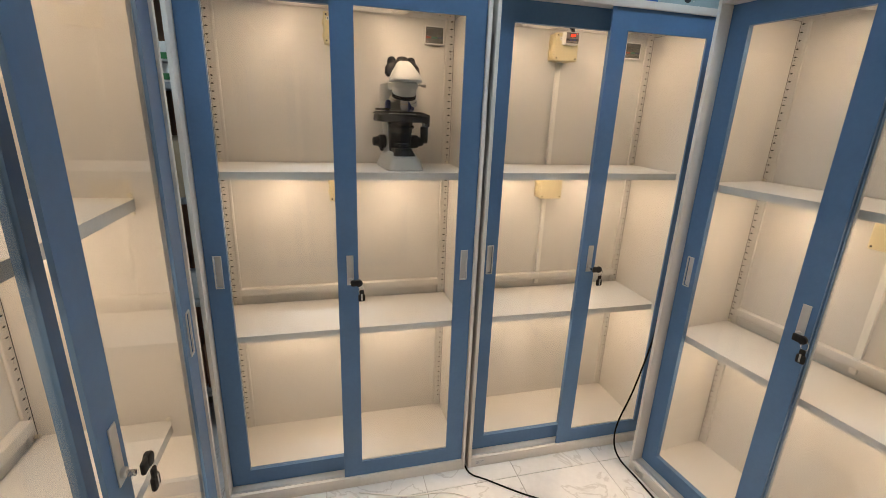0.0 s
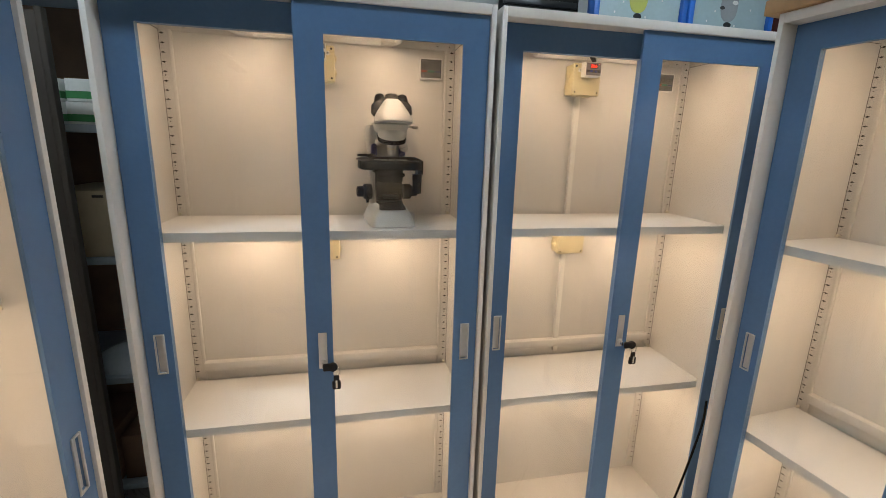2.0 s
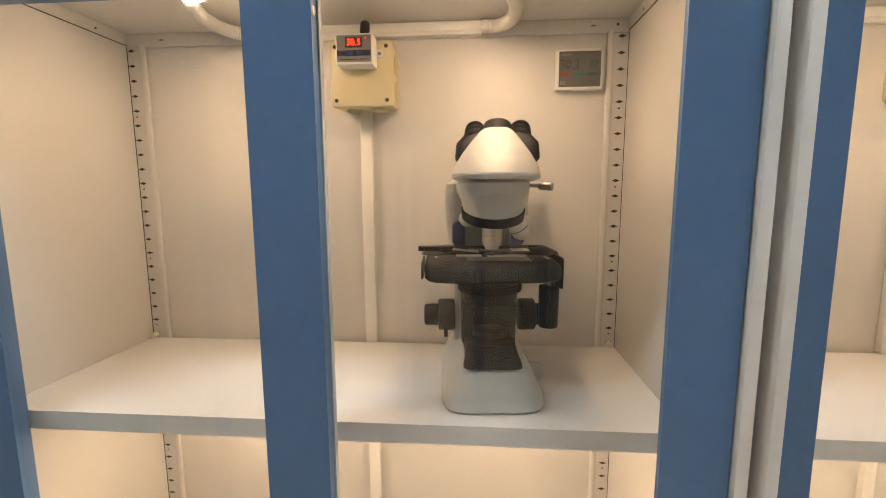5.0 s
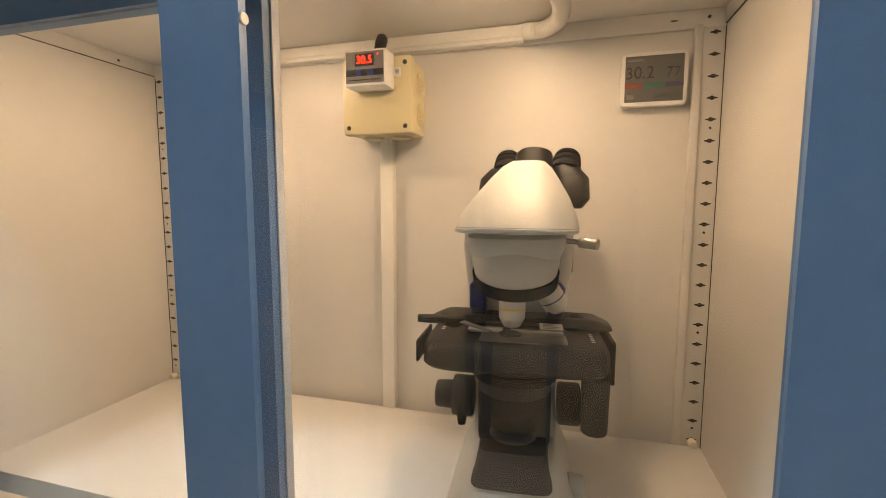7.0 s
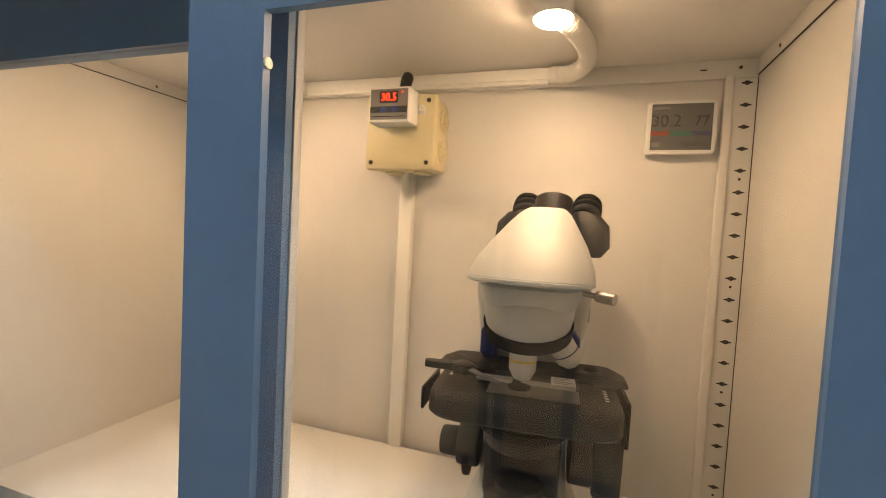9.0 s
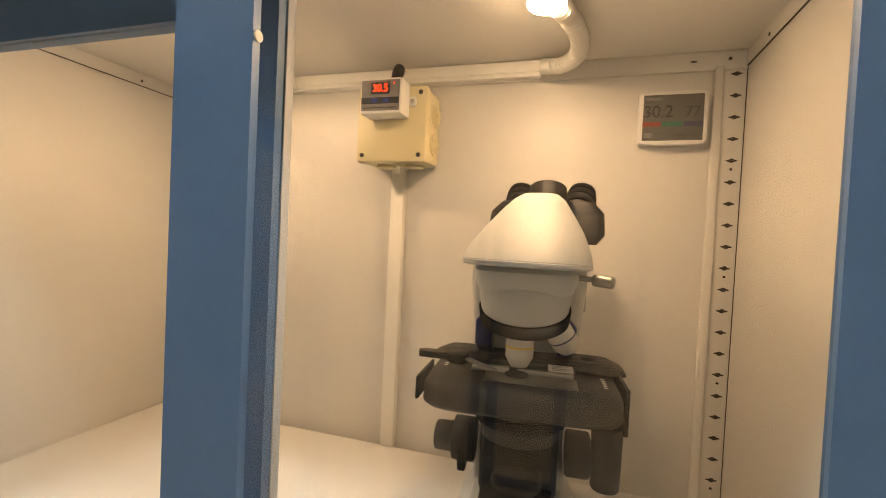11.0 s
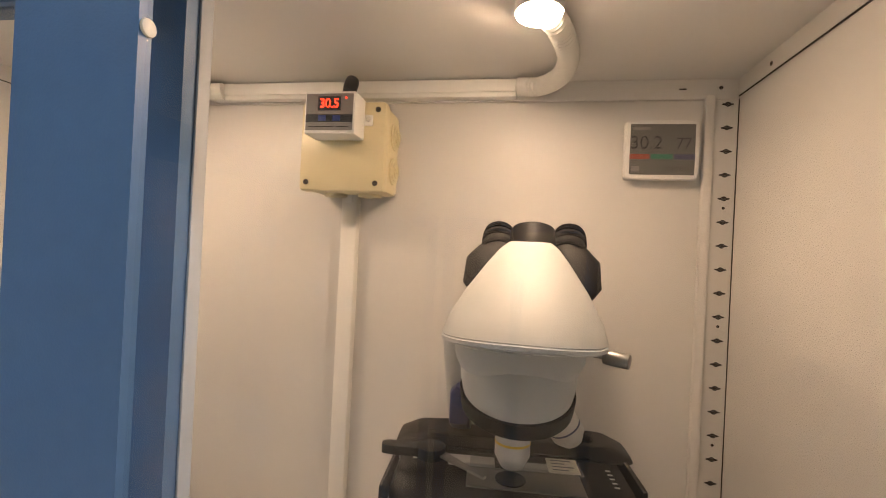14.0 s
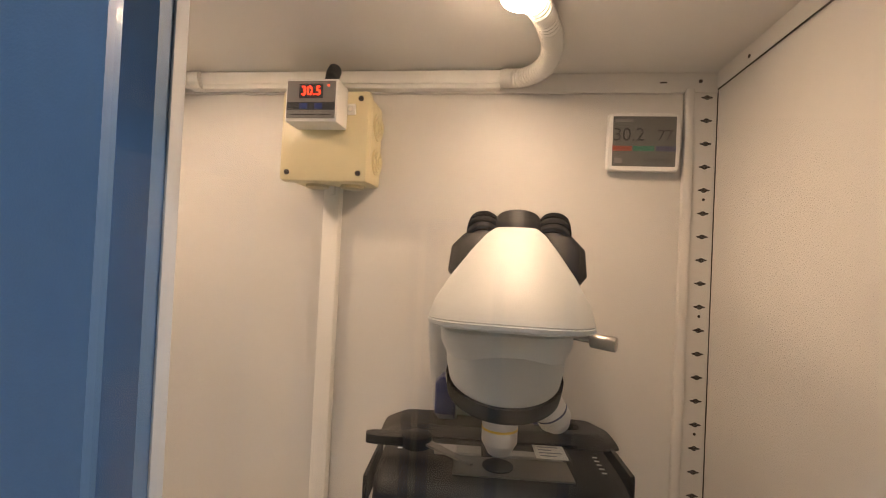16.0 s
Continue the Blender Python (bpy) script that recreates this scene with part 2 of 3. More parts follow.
def single(name, bm, mat, label, category, m=None, group="", kind="", smooth=True):
    ob = new(name, mesh_of(name, bm, mat, smooth))
    if m is not None:
        ob.matrix_world = m
    return tagged(ob, label, category, group, kind)


def lettering(name, text, size, mat, parent, m, depth=0.0002, label="", stretch=1.0):
    """Letters in the built-in font, as a mesh; m places them with their face along local +z."""
    cu = bpy.data.curves.new(name, "FONT")
    cu.body, cu.size, cu.extrude, cu.align_x, cu.align_y = text, size, depth, "CENTER", "CENTER"
    tmp = bpy.data.objects.new(name, cu)
    scene.collection.objects.link(tmp)
    me = bpy.data.meshes.new_from_object(tmp.evaluated_get(bpy.context.evaluated_depsgraph_get()))
    bpy.data.objects.remove(tmp)
    me.transform(m @ Matrix.Diagonal((stretch, 1, 1, 1)))
    me.materials.clear()
    me.materials.append(mat)
    ob = new(name, me)
    ob.parent = parent
    return tagged(ob, label)


FACING = pose(0, 0, 0, 90, 0, 0)     # lettering that faces -y

# ---- the room ----
RX0, RX1, RY0, RY1, RZ = -2.6, 3.4, -3.4, 0.97, 2.65
tagged(single("ceiling", box(RX0, RX1, RY0, RY1, RZ, RZ + 0.1), M_CEIL, "white painted room ceiling", "ceiling", smooth=False), kind="structure")
for nm, b in (("wall_north", (RX0, RX1, RY1, RY1 + 0.12, 0, RZ)), ("wall_south", (RX0, RX1, RY0 - 0.12, RY0, 0, RZ)),
              ("wall_west", (RX0 - 0.12, RX0, RY0, RY1, 0, RZ)), ("wall_east", (RX1, RX1 + 0.12, RY0, RY1, 0, RZ))):
    single(nm, box(*b), M_WALL, "pale grey-green painted plaster wall", "wall", kind="structure", smooth=False)
floor = single("floor", box(RX0, RX1, RY0, RY1, -0.1, -0.003), M_GROUT, "white marble-look floor tiles with thin grey joints", "floor", kind="structure", smooth=False)


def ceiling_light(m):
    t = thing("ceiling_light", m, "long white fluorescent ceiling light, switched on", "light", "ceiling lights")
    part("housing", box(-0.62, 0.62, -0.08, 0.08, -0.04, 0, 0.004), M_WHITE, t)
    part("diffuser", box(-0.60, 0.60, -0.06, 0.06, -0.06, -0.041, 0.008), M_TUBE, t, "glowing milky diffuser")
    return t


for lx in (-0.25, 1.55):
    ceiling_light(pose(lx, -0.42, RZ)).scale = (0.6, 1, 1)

# ---- the cabinets ----
W, DEEP, H = 0.875, 0.364, 1.727
IN0, IN1, BACK = 0.018, 0.857, 0.358
SHELVES = (1.172, 0.625)
FRONT, REAR = 0.006, 0.046
SLOT = 0.025
LIP = 0.0125


def slot_strip(cab, side):
    """A punched corner upright with its slots, which carry the shelves."""
    x0, x1 = (IN0, IN0 + 0.0235) if side < 0 else (IN1 - 0.0235, IN1)
    edge = x1 if side < 0 else x0
    up = part("slotted_upright", box(x0, x1, BACK - 0.004, BACK, 0.056, 1.706), M_CARCASS, cab, smooth=False)
    e0, e1 = (edge, edge + 0.0105) if side < 0 else (edge - 0.0105, edge)
    part("folded_edge", box(e0, e1, BACK - 0.008, BACK, 0.066, 1.69, 0.003), M_CARCASS, up)
    bm = bmesh.new()
    cx = IN0 + 0.0078 if side < 0 else IN1 - 0.0110
    y = BACK - 0.0045
    z, k = 1.68, 0
    while z > 0.09:
        for a, h in ((0.0063, 0.0014), (0.0030, 0.0027)):
            ring = [bm.verts.new((cx + a * math.cos(t) * 1.0, y, z + h * math.sin(t))) for t in [2 * math.pi * j / 10 for j in range(10)]]
            bm.faces.new(ring)
            y -= 0.0001
        y = BACK - 0.0045
        if k % 5 == 4:
            bm.faces.new([bm.verts.new((cx + 0.0016 * math.cos(t), y, z - 0.010 + 0.0016 * math.sin(t))) for t in [2 * math.pi * j / 8 for j in range(8)]])
        z -= SLOT
        k += 1
    sx = IN0 if side < 0 else IN1 - 0.0007
    part("corner_seam", box(sx, sx + 0.0007, BACK - 0.0052, BACK - 0.004, 0.058, 1.688), M_DARK, up, "dark open seam beside the upright", smooth=False)
    tagged(part("slots", bm, M_DARK, up, "dark punched slots", smooth=False), kind="stuff")


def pull(cab_door, x, y, z0=0.813, z1=0.921):
    """A flush pull: a raised rim round a hollow."""
    bm = bmesh.new()
    w = 0.025
    add_box(bm, x, x + 0.004, y - 0.003, y + 0.001, z0, z1, 0.001)
    add_box(bm, x + w - 0.004, x + w, y - 0.003, y + 0.001, z0, z1, 0.001)
    add_box(bm, x + 0.004, x + w - 0.004, y - 0.003, y + 0.001, z1 - 0.004, z1, 0.001)
    add_box(bm, x + 0.004, x + w - 0.004, y - 0.003, y + 0.001, z0, z0 + 0.004, 0.001)
    add_box(bm, x + 0.004, x + w - 0.004, y + 0.005, y + 0.006, z0 + 0.004, z1 - 0.004)
    p = part("flush_pull", bm, M_SILVER, cab_door, "silver recessed pull")
    return p


def door(cab, name, x0, x1, y, s0, s1, pull_x, thick, pz1):
    """A sliding door: blue steel frame with stiles s0 and s1 wide, and a glass pane."""
    z0, z1, pz0 = 0.047, 1.7035, 0.107
    d = part(name, box(x0, x1, y, y + thick, z0, pz0), M_BLUE, cab, "blue enamelled sliding door with glass")
    part("top_rail", box(x0, x1, y, y + thick, pz1, z1), M_BLUE, d)
    # stiles, with a hole for the flush pull where there is one
    for nm, a, b in (("stile", x0, x0 + s0), ("stile", x1 - s1, x1)):
        if pull_x and a <= pull_x <= b:
            bm = bmesh.new()
            h0, h1 = 0.815, 0.919
            add_box(bm, a, b, y, y + thick, pz0, h0)
            add_box(bm, a, b, y, y + thick, h1, pz1)
            add_box(bm, a, pull_x + 0.002, y, y + thick, h0, h1)
            add_box(bm, pull_x + 0.023, b, y, y + thick, h0, h1)
            part(nm, bm, M_BLUE, d, smooth=False)
        else:
            part(nm, box(a, b, y, y + thick, pz0, pz1), M_BLUE, d)
    g = part("pane", box(x0 + s0, x1 - s1, y + 0.004, y + 0.007, pz0, pz1), M_GLASS, d, "clear glass pane", smooth=False)
    g.visible_shadow = False
    if pull_x:
        pull(d, pull_x, y)
    return d


def cabinet(m, label):
    cab = thing("glass_door_cabinet", m, label, "cabinet", "glass-door cabinets")
    for x0, x1, f0, f1 in ((0, IN0, 0, LIP), (IN1, W, W - LIP, W)):
        bm = box(x0, x1, 0.072, DEEP, 0, H)
        add_box(bm, f0, f1, 0, 0.072, 0, H, 0.001)
        part("side_panel", bm, M_CARCASS, cab)
    # unseen strips added behind the doors' outer edges; they stop lamp light leaking out
    part("door_jamb", box(LIP, IN0 + 0.008, 0.0695, 0.076, 0.05, 1.703), M_CARCASS, cab, smooth=False)
    part("door_jamb", box(IN1 - 0.016, W - LIP, 0.037, 0.076, 0.05, 1.703), M_CARCASS, cab, smooth=False)
    part("top_panel", box(IN0, IN1, 0.076, DEEP, 1.707, H), M_CARCASS, cab, smooth=False)
    part("header", box(LIP, W - LIP, 0, 0.076, 1.704, H, 0.001), M_CARCASS, cab)
    part("plinth", box(LIP, W - LIP, 0, 0.076, 0, 0.044, 0.001), M_CARCASS, cab)
    part("bottom_panel", box(IN0, IN1, 0.076, BACK, 0.03, 0.055), M_CARCASS, cab, smooth=False)
    part("back_panel", box(IN0, IN1, BACK, DEEP, 0.0, 1.707), M_CARCASS, cab, smooth=False)
    for y in (FRONT + 0.006, REAR + 0.006):
        part("door_track", box(IN0, IN1, y, y + 0.010, 0.044, 0.0465), M_STEEL, cab, smooth=False)
    part("back_rail", box(IN0 + 0.034, IN1 - 0.034, BACK - 0.026, BACK, 0.664, 0.692, 0.003), M_CARCASS, cab)
    part("top_angle", box(IN0, IN1, BACK - 0.006, BACK, 1.685, 1.707, 0.0015), M_CARCASS, cab)
    for x in (IN0, IN1 - 0.002):
        part("side_angle", box(x, x + 0.002, 0.076, BACK - 0.006, 1.689, 1.707, 0.0005), M_CARCASS, cab)
        part("side_seam", box(x + 0.0004, x + 0.0016, 0.076, BACK - 0.006, 1.6878, 1.6888), M_DARK, cab, "dark open seam under the angle", smooth=False)
    bm = bmesh.new()
    for x in (0.08, 0.797):
        add_box(bm, x, x + 0.007, BACK - 0.0068, BACK - 0.006, 1.695, 1.6965)
    add_cyl(bm, (0.838, BACK - 0.0068, 1.697), (0.838, BACK - 0.006, 1.697), 0.002, seg=10)
    for x, n in ((IN0 + 0.002, 1), (IN1 - 0.002, -1)):
        add_cyl(bm, (x, 0.29, 1.696), (x + n * 0.0006, 0.29, 1.696), 0.002, seg=8)
    tagged(part("rivets", bm, M_DARK, cab, "small dark rivet holes"), kind="stuff")
    for s in (-1, 1):
        slot_strip(cab, s)
    for z in SHELVES:
        bm = box(IN0 + 0.002, IN1 - 0.002, 0.078, BACK - 0.009, z - 0.003, z)
        add_box(bm, IN0 + 0.002, IN1 - 0.002, 0.076, 0.078, z - 0.024, z)
        add_box(bm, IN0 + 0.002, IN1 - 0.002, 0.078, 0.092, z - 0.024, z - 0.022)
        add_box(bm, IN0 + 0.002, IN1 - 0.002, BACK - 0.011, BACK - 0.009, z - 0.024, z - 0.003)
        sh = part("shelf", bm, M_SHELF, cab, "pale grey enamelled shelf", smooth=False)
        for x in (IN0 + 0.0078, IN1 - 0.0110):
            bm = cyl((x, BACK - 0.016, z + 0.0055), (x, BACK - 0.0045, z + 0.0055), 0.0048, seg=12, bevel=0.0012)
            part("shelf_stud", bm, M_STUD, sh, "ivory plastic shelf stud")
        for x, n in ((IN0, 1), (IN1, -1)):
            bm = cyl((x, 0.087, z + 0.005), (x + n * 0.007, 0.087, z + 0.005), 0.0045, seg=12, bevel=0.001)
            part("shelf_stud", bm, M_STUD, sh, "ivory plastic shelf stud")
            bm = cyl((x, 0.087, z - 0.034), (x + n * 0.007, 0.087, z - 0.034), 0.0045, seg=12, bevel=0.001)
            part("shelf_stud", bm, M_STUD, sh, "ivory plastic shelf stud")
    door(cab, "sliding_door", LIP + 0.002, 0.4600, REAR, 0.0635, 0.0260, 0.037, 0.018, 1.640)
    fd = door(cab, "sliding_door", 0.4065, W - LIP - 0.002, FRONT, 0.0655, 0.0645, 0.815, 0.007, 1.636)
    part("edge_strip", box(0.4602, 0.4618, REAR + 0.009, REAR + 0.0185, 0.05, 1.70, 0.0005), M_EDGE, cab, "pale grey door edge strip")
    part("lock_plate", box(0.435, 0.457, FRONT - 0.0025, FRONT, 0.817, 0.918, 0.001), M_STEEL, fd, "brushed steel lock plate")
    part("lock_cylinder", cyl((0.446, FRONT - 0.009, 0.835), (0.446, FRONT - 0.002, 0.835), 0.008, seg=20, bevel=0.001), M_STEEL, fd)
    lab = part("maker_label", box(0.03, 0.075, -0.0008, 0.0, 0.012, 0.032), M_STEEL, cab, "small metal maker label")
    bm = bmesh.new()
    for k in range(3):
        add_box(bm, 0.035, 0.066 - 0.006 * k, -0.0011, -0.0008, 0.026 - k * 0.005, 0.0275 - k * 0.005)
    part("label_print", bm, M_GREY, lab, smooth=False)
    # white buffer on the front door's edge
    part("buffer", cyl((0.472, FRONT + 0.004, 1.602), (0.474, FRONT + 0.004, 1.602), 0.0042, seg=12, bevel=0.001), M_STUD, fd, "ivory rubber buffer")
    return cab


AT_B, AT_C = pose(0.025, 0.044, 0), pose(0.915, 0.044, 0)
AT_O, AT_P = pose(1.095, -2.25, 0, 0, 0, 180), pose(0.207, -2.25, 0, 0, 0, 180)
AT_D, AT_L = pose(1.564, -0.088, 0, 0, 0, -84), pose(0.102, -1.141, 0, 0, 0, 90)
NARROW = Matrix.Diagonal((0.954, 1, 1, 1))     # the neighbour is a narrower model
cab_b = cabinet(AT_B, "blue and grey steel cabinet with glass doors, microscope on upper shelf")
for at, lb in ((AT_C @ NARROW, "blue and grey steel cabinet with glass doors, lit empty shelves"),
               (AT_D, "blue and grey steel cabinet with glass doors under a tan board"),
               (AT_L, "blue and grey steel cabinet with glass doors beside a dark gap"),
               (AT_O, "blue and grey steel cabinet with glass doors across the aisle"),
               (AT_P, "blue and grey steel cabinet with glass doors across the aisle")):
    tagged(copy_thing(cab_b, at), lb)


# ---- keys in the locks ----
def key_set(m):
    t = thing("key_ring", m, "black-headed key in a cabinet lock with a second key hanging", "key", "cabinet keys")
    bm = add_cyl(box(0.0, 0.020, -0.0215, -0.0145, -0.0075, 0.0095, 0.003), (0.020, -0.0225, 0.001), (0.020, -0.0135, 0.001), 0.0095, None, 20, 0.002)
    part("key_head", bm, M_BLACK, t)
    part("key_blade", box(-0.002, 0.002, -0.011, 0.0, -0.003, 0.004), M_CHROME, t)
    ring = [(0.027 + 0.007 * math.cos(a), -0.018, -0.010 + 0.010 * math.sin(a)) for a in [2 * math.pi * k / 14 for k in range(15)]]
    part("ring", tube(ring, 0.0008, 6), M_CHROME, t)
    part("spare_key_head", add_box(box(0.0175, 0.0355, -0.0225, -0.0145, -0.050, -0.030, 0.0035), 0.0205, 0.0325, -0.0215, -0.0155, -0.034, -0.018, 0.003), M_BLACK, t)
    part("spare_key_blade", box(0.0245, 0.0285, -0.0228, -0.0222, -0.046, -0.028), M_CHROME, t)
    return t


for at in (AT_B, AT_C @ pose(-0.0205, 0, 0), AT_D, AT_L, AT_O, AT_P):
    key_set(at @ pose(0.446, FRONT - 0.008, 0.832)).scale = (1.25, 1.15, 1.25)


# ---- lamps, trunking and boxes in the cabinets ----
def lamp(m, side, hose):
    """A small LED lamp under a panel; upper ones hang on a corrugated hose that comes out of the trunking."""
    t = thing("cabinet_lamp", m, "small warm white LED lamp, lit, on a corrugated white hose" if hose else "small warm white LED lamp, lit, under a shelf", "lamp", "cabinet lamps")
    part("socket", cyl((0, 0.004, -0.0005), (0, 0.004, -0.0160), 0.0175, 0.0185, bevel=0.001), M_WHITE, t)
    rings = [[Vector((r * math.cos(a), 0.004 + r * math.sin(a), z)) for a in [2 * math.pi * k / 20 for k in range(20)]] for r, z in ((0.0174, -0.0162), (0.0172, -0.0170), (0.0152, -0.0188), (0.0100, -0.0205), (0.0035, -0.0212))]
    part("dome", loft(rings), M_BULB, t, "glowing round dome")
    if hose:
        part("hose", tube([(side * -0.016, 0.160, -0.0125), (side * 0.008, 0.152, -0.015), (side * 0.026, 0.122, -0.016), (side * 0.029, 0.078, -0.016), (side * 0.018, 0.036, -0.013), (side * 0.008, 0.016, -0.0115)], 0.0103, 14, 0.0008, 0.0024), M_HOSE, t, "corrugated white hose")
    return t


def trunking(m, x=0.434):
    t = thing("cable_trunking", m, "white PVC cable trunking on a cabinet back", "trunking", "cabinet trunking")
    part("horizontal_run", box(0.246, 0.625, BACK - 0.018, BACK - 0.0065, 1.686, 1.7065, 0.0015), M_TRUNK, t)
    part("horizontal_cover", box(0.246, 0.625, BACK - 0.0205, BACK - 0.018, 1.691, 1.7055, 0.001), M_TRUNK, t)
    for z0, z1 in ((SHELVES[0] + 0.001, 1.575), (0.64, SHELVES[0] - 0.03)):
        part("vertical_run", box(x - 0.0098, x + 0.0098, BACK - 0.014, BACK - 0.0005, z0, z1, 0.0015), M_TRUNK, t)
    part("cable_tail", box(x - 0.0048, x + 0.0052, BACK - 0.0175, BACK - 0.0142, 1.562, 1.584, 0.001), M_TRUNK, t)
    return t


def junction_box(m):
    """A square moulded box with a screwed lid and stepped cable grommets in its sides."""
    t = thing("junction_box", m, "yellowed cream plastic junction box on the cabinet back", "junction box", "junction boxes")
    part("body", box(-0.05, 0.05, -0.043, 0.0, -0.05, 0.05, 0.005), M_CREAM, t)
    part("lid", box(-0.052, 0.052, -0.060, -0.0435, -0.052, 0.052, 0.005), M_CREAM, t)
    for x in (-0.042, 0.042):
        for z in (-0.042, 0.042):
            part("screw", cyl((x, -0.0608, z), (x, -0.0595, z), 0.0032, seg=12), M_DARK, t)
    for s in (-1, 1):
        for z in (-0.021, 0.021):
            bm = bmesh.new()
            for k, r in enumerate((0.0165, 0.0125, 0.0085, 0.0045)):
                add_cyl(bm, (s * 0.0495, -0.021, z), (s * (0.052 + 0.0016 * k), -0.021, z), r, seg=22)
            part("grommet", bm, M_CREAM, t, "stepped round grommet")
    for x in (-0.022, 0.022):
        bm = bmesh.new()
        add_cyl(bm, (x, -0.021, -0.0495), (x, -0.021, -0.0535), 0.014, seg=22)
        part("grommet", bm, M_CREAM, t)
    return t


def controller(m, text):
    """A small white temperature controller with a red figure display and two buttons."""
    t = thing("temperature_controller", m, "small white temperature controller with a red lit display", "controller", "controllers")
    part("case", box(-0.030, 0.030, 0, 0.030, -0.0225, 0.0225, 0.002), M_WHITE, t)
    for s in (-1, 1):
        bm = box(min(s * 0.030, s * 0.040), max(s * 0.030, s * 0.040), 0.0265, 0.030, -0.006, 0.006, 0.001)
        ear = part("mounting_ear", bm, M_WHITE, t)
        part("screw", cyl((s * 0.035, 0.0255, 0), (s * 0.035, 0.0264, 0), 0.0028, seg=12), M_CHROME, ear)
    part("face", box(-0.0275, 0.0275, -0.0007, 0, -0.019, 0.0195), M_GREYFILM, t, "grey printed front film", smooth=False)
    part("button_band", box(-0.0275, 0.0275, -0.0011, -0.0007, -0.0105, -0.0025), M_PANEL, t, smooth=False)
    part("window", box(-0.0135, 0.0135, -0.0011, -0.0007, 0.0015, 0.0165), M_PANEL, t, "dark display window", smooth=False)
    lettering("figures", text, 0.0138, M_RED, t, Matrix.Translation((0, -0.0014, 0.0088)) @ FACING, label="red lit figures", stretch=0.98)
    for x in (-0.008, 0.009):
        part("button", box(x - 0.0045, x + 0.0045, -0.0017, -0.0011, -0.0095, -0.0035, 0.0002), M_BTN, t, "blue arrow button")
    part("pilot_light", cyl((0.0195, -0.0012, 0.0150), (0.0195, -0.0007, 0.0150), 0.0011, seg=8), M_RED, t)
    bm = bmesh.new()
    add_box(bm, -0.024, 0.006, -0.0010, -0.0007, -0.0160, -0.0148)
    add_box(bm, 0.009, 0.023, -0.0010, -0.0007, -0.0160, -0.0148)
    part("small_print", bm, M_DARK, t, smooth=False)
    part("lead", tube([(0.012, 0.022, 0.021), (0.012, 0.024, 0.034), (0.010, 0.034, 0.045)], 0.008, 10), M_BLACK, t, "black cable lead")
    return t


def hygrometer(m):
    """A flat square white thermometer and humidity meter with a grey display."""
    t = thing("hygrometer", m, "flat white digital thermometer and humidity meter", "thermometer", "thermometers")
    part("case", box(-0.037, 0.037, 0.001, 0.011, -0.0315, 0.0315, 0.004, 3), M_WHITE, t)
    part("rim", loft([oval(0, 0, 0, 0.036, 0.0305, 40, 9), oval(0, 0, 0.0025, 0.0365, 0.031, 40, 9)]), M_WHITE, t).matrix_local = pose(0, 0.001, 0, 90)
    part("display", box(-0.0322, 0.0322, -0.0022, -0.0015, -0.0268, 0.0268), M_LCD, t, "grey segment display", smooth=False)
    at = lambda x, z: Matrix.Translation((x, -0.0024, z)) @ FACING
    lettering("temperature_figures", "30.2", 0.020, M_INK, t, at(-0.016, 0.0065), stretch=0.95)
    lettering("humidity_figures", "77", 0.017, M_INK, t, at(0.021, 0.006), stretch=0.95)
    lettering("date_figures", "2024/03/26", 0.0062, M_INK, t, at(0.0135, -0.0205))
    for a, b, mt in ((-0.0325, -0.0125, M_BARR), (-0.0110, 0.0105, M_BARG), (0.0120, 0.0325, M_BARB)):
        part("scale_bar", box(a, b, -0.0025, -0.0022, -0.0105, -0.0050), mt, t, smooth=False)
    bm = bmesh.new()
    add_box(bm, -0.030, -0.022, -0.0025, -0.0022, -0.0235, -0.0180)
    add_box(bm, -0.030, -0.012, -0.0025, -0.0022, 0.0205, 0.0235)
    part("small_marks", bm, M_GREYFILM, t, smooth=False)
    return t


for at, full in ((AT_B, 1), (AT_C, 1), (AT_D, 1), (AT_L, 0), (AT_O, 0), (AT_P, 0)):
    wide = 0.954 if at is AT_C else 1.0
    trunking(at @ NARROW if at is AT_C else at, 0.415 if at is AT_C else 0.434)
    for x, s in ((0.643 * wide, 1), (0.250 * wide, -1)):
        lamp(at @ pose(x, 0.174, 1.707), s, True)
        for z in SHELVES:
            lamp(at @ pose(x, 0.191, z - 0.0035), s, False)
    if full:
        for z in (1.619, 1.085):
            junction_box(at @ pose(0.441 if at is not AT_C else 0.396, BACK - 0.001, z)).scale = (0.945, 1, 0.945)
for ctl in (controller(AT_B @ pose(0.439, BACK - 0.091, 1.6465), "30.5"), controller(AT_C @ pose(0.400, BACK - 0.091, 1.6465), "30.0")):
    ctl.scale = (0.92, 1, 0.97)
hygrometer(AT_B @ pose(0.780, BACK - 0.0135, 1.629))
hygrometer(AT_C @ pose(0.7200, BACK - 0.0125, 1.632))


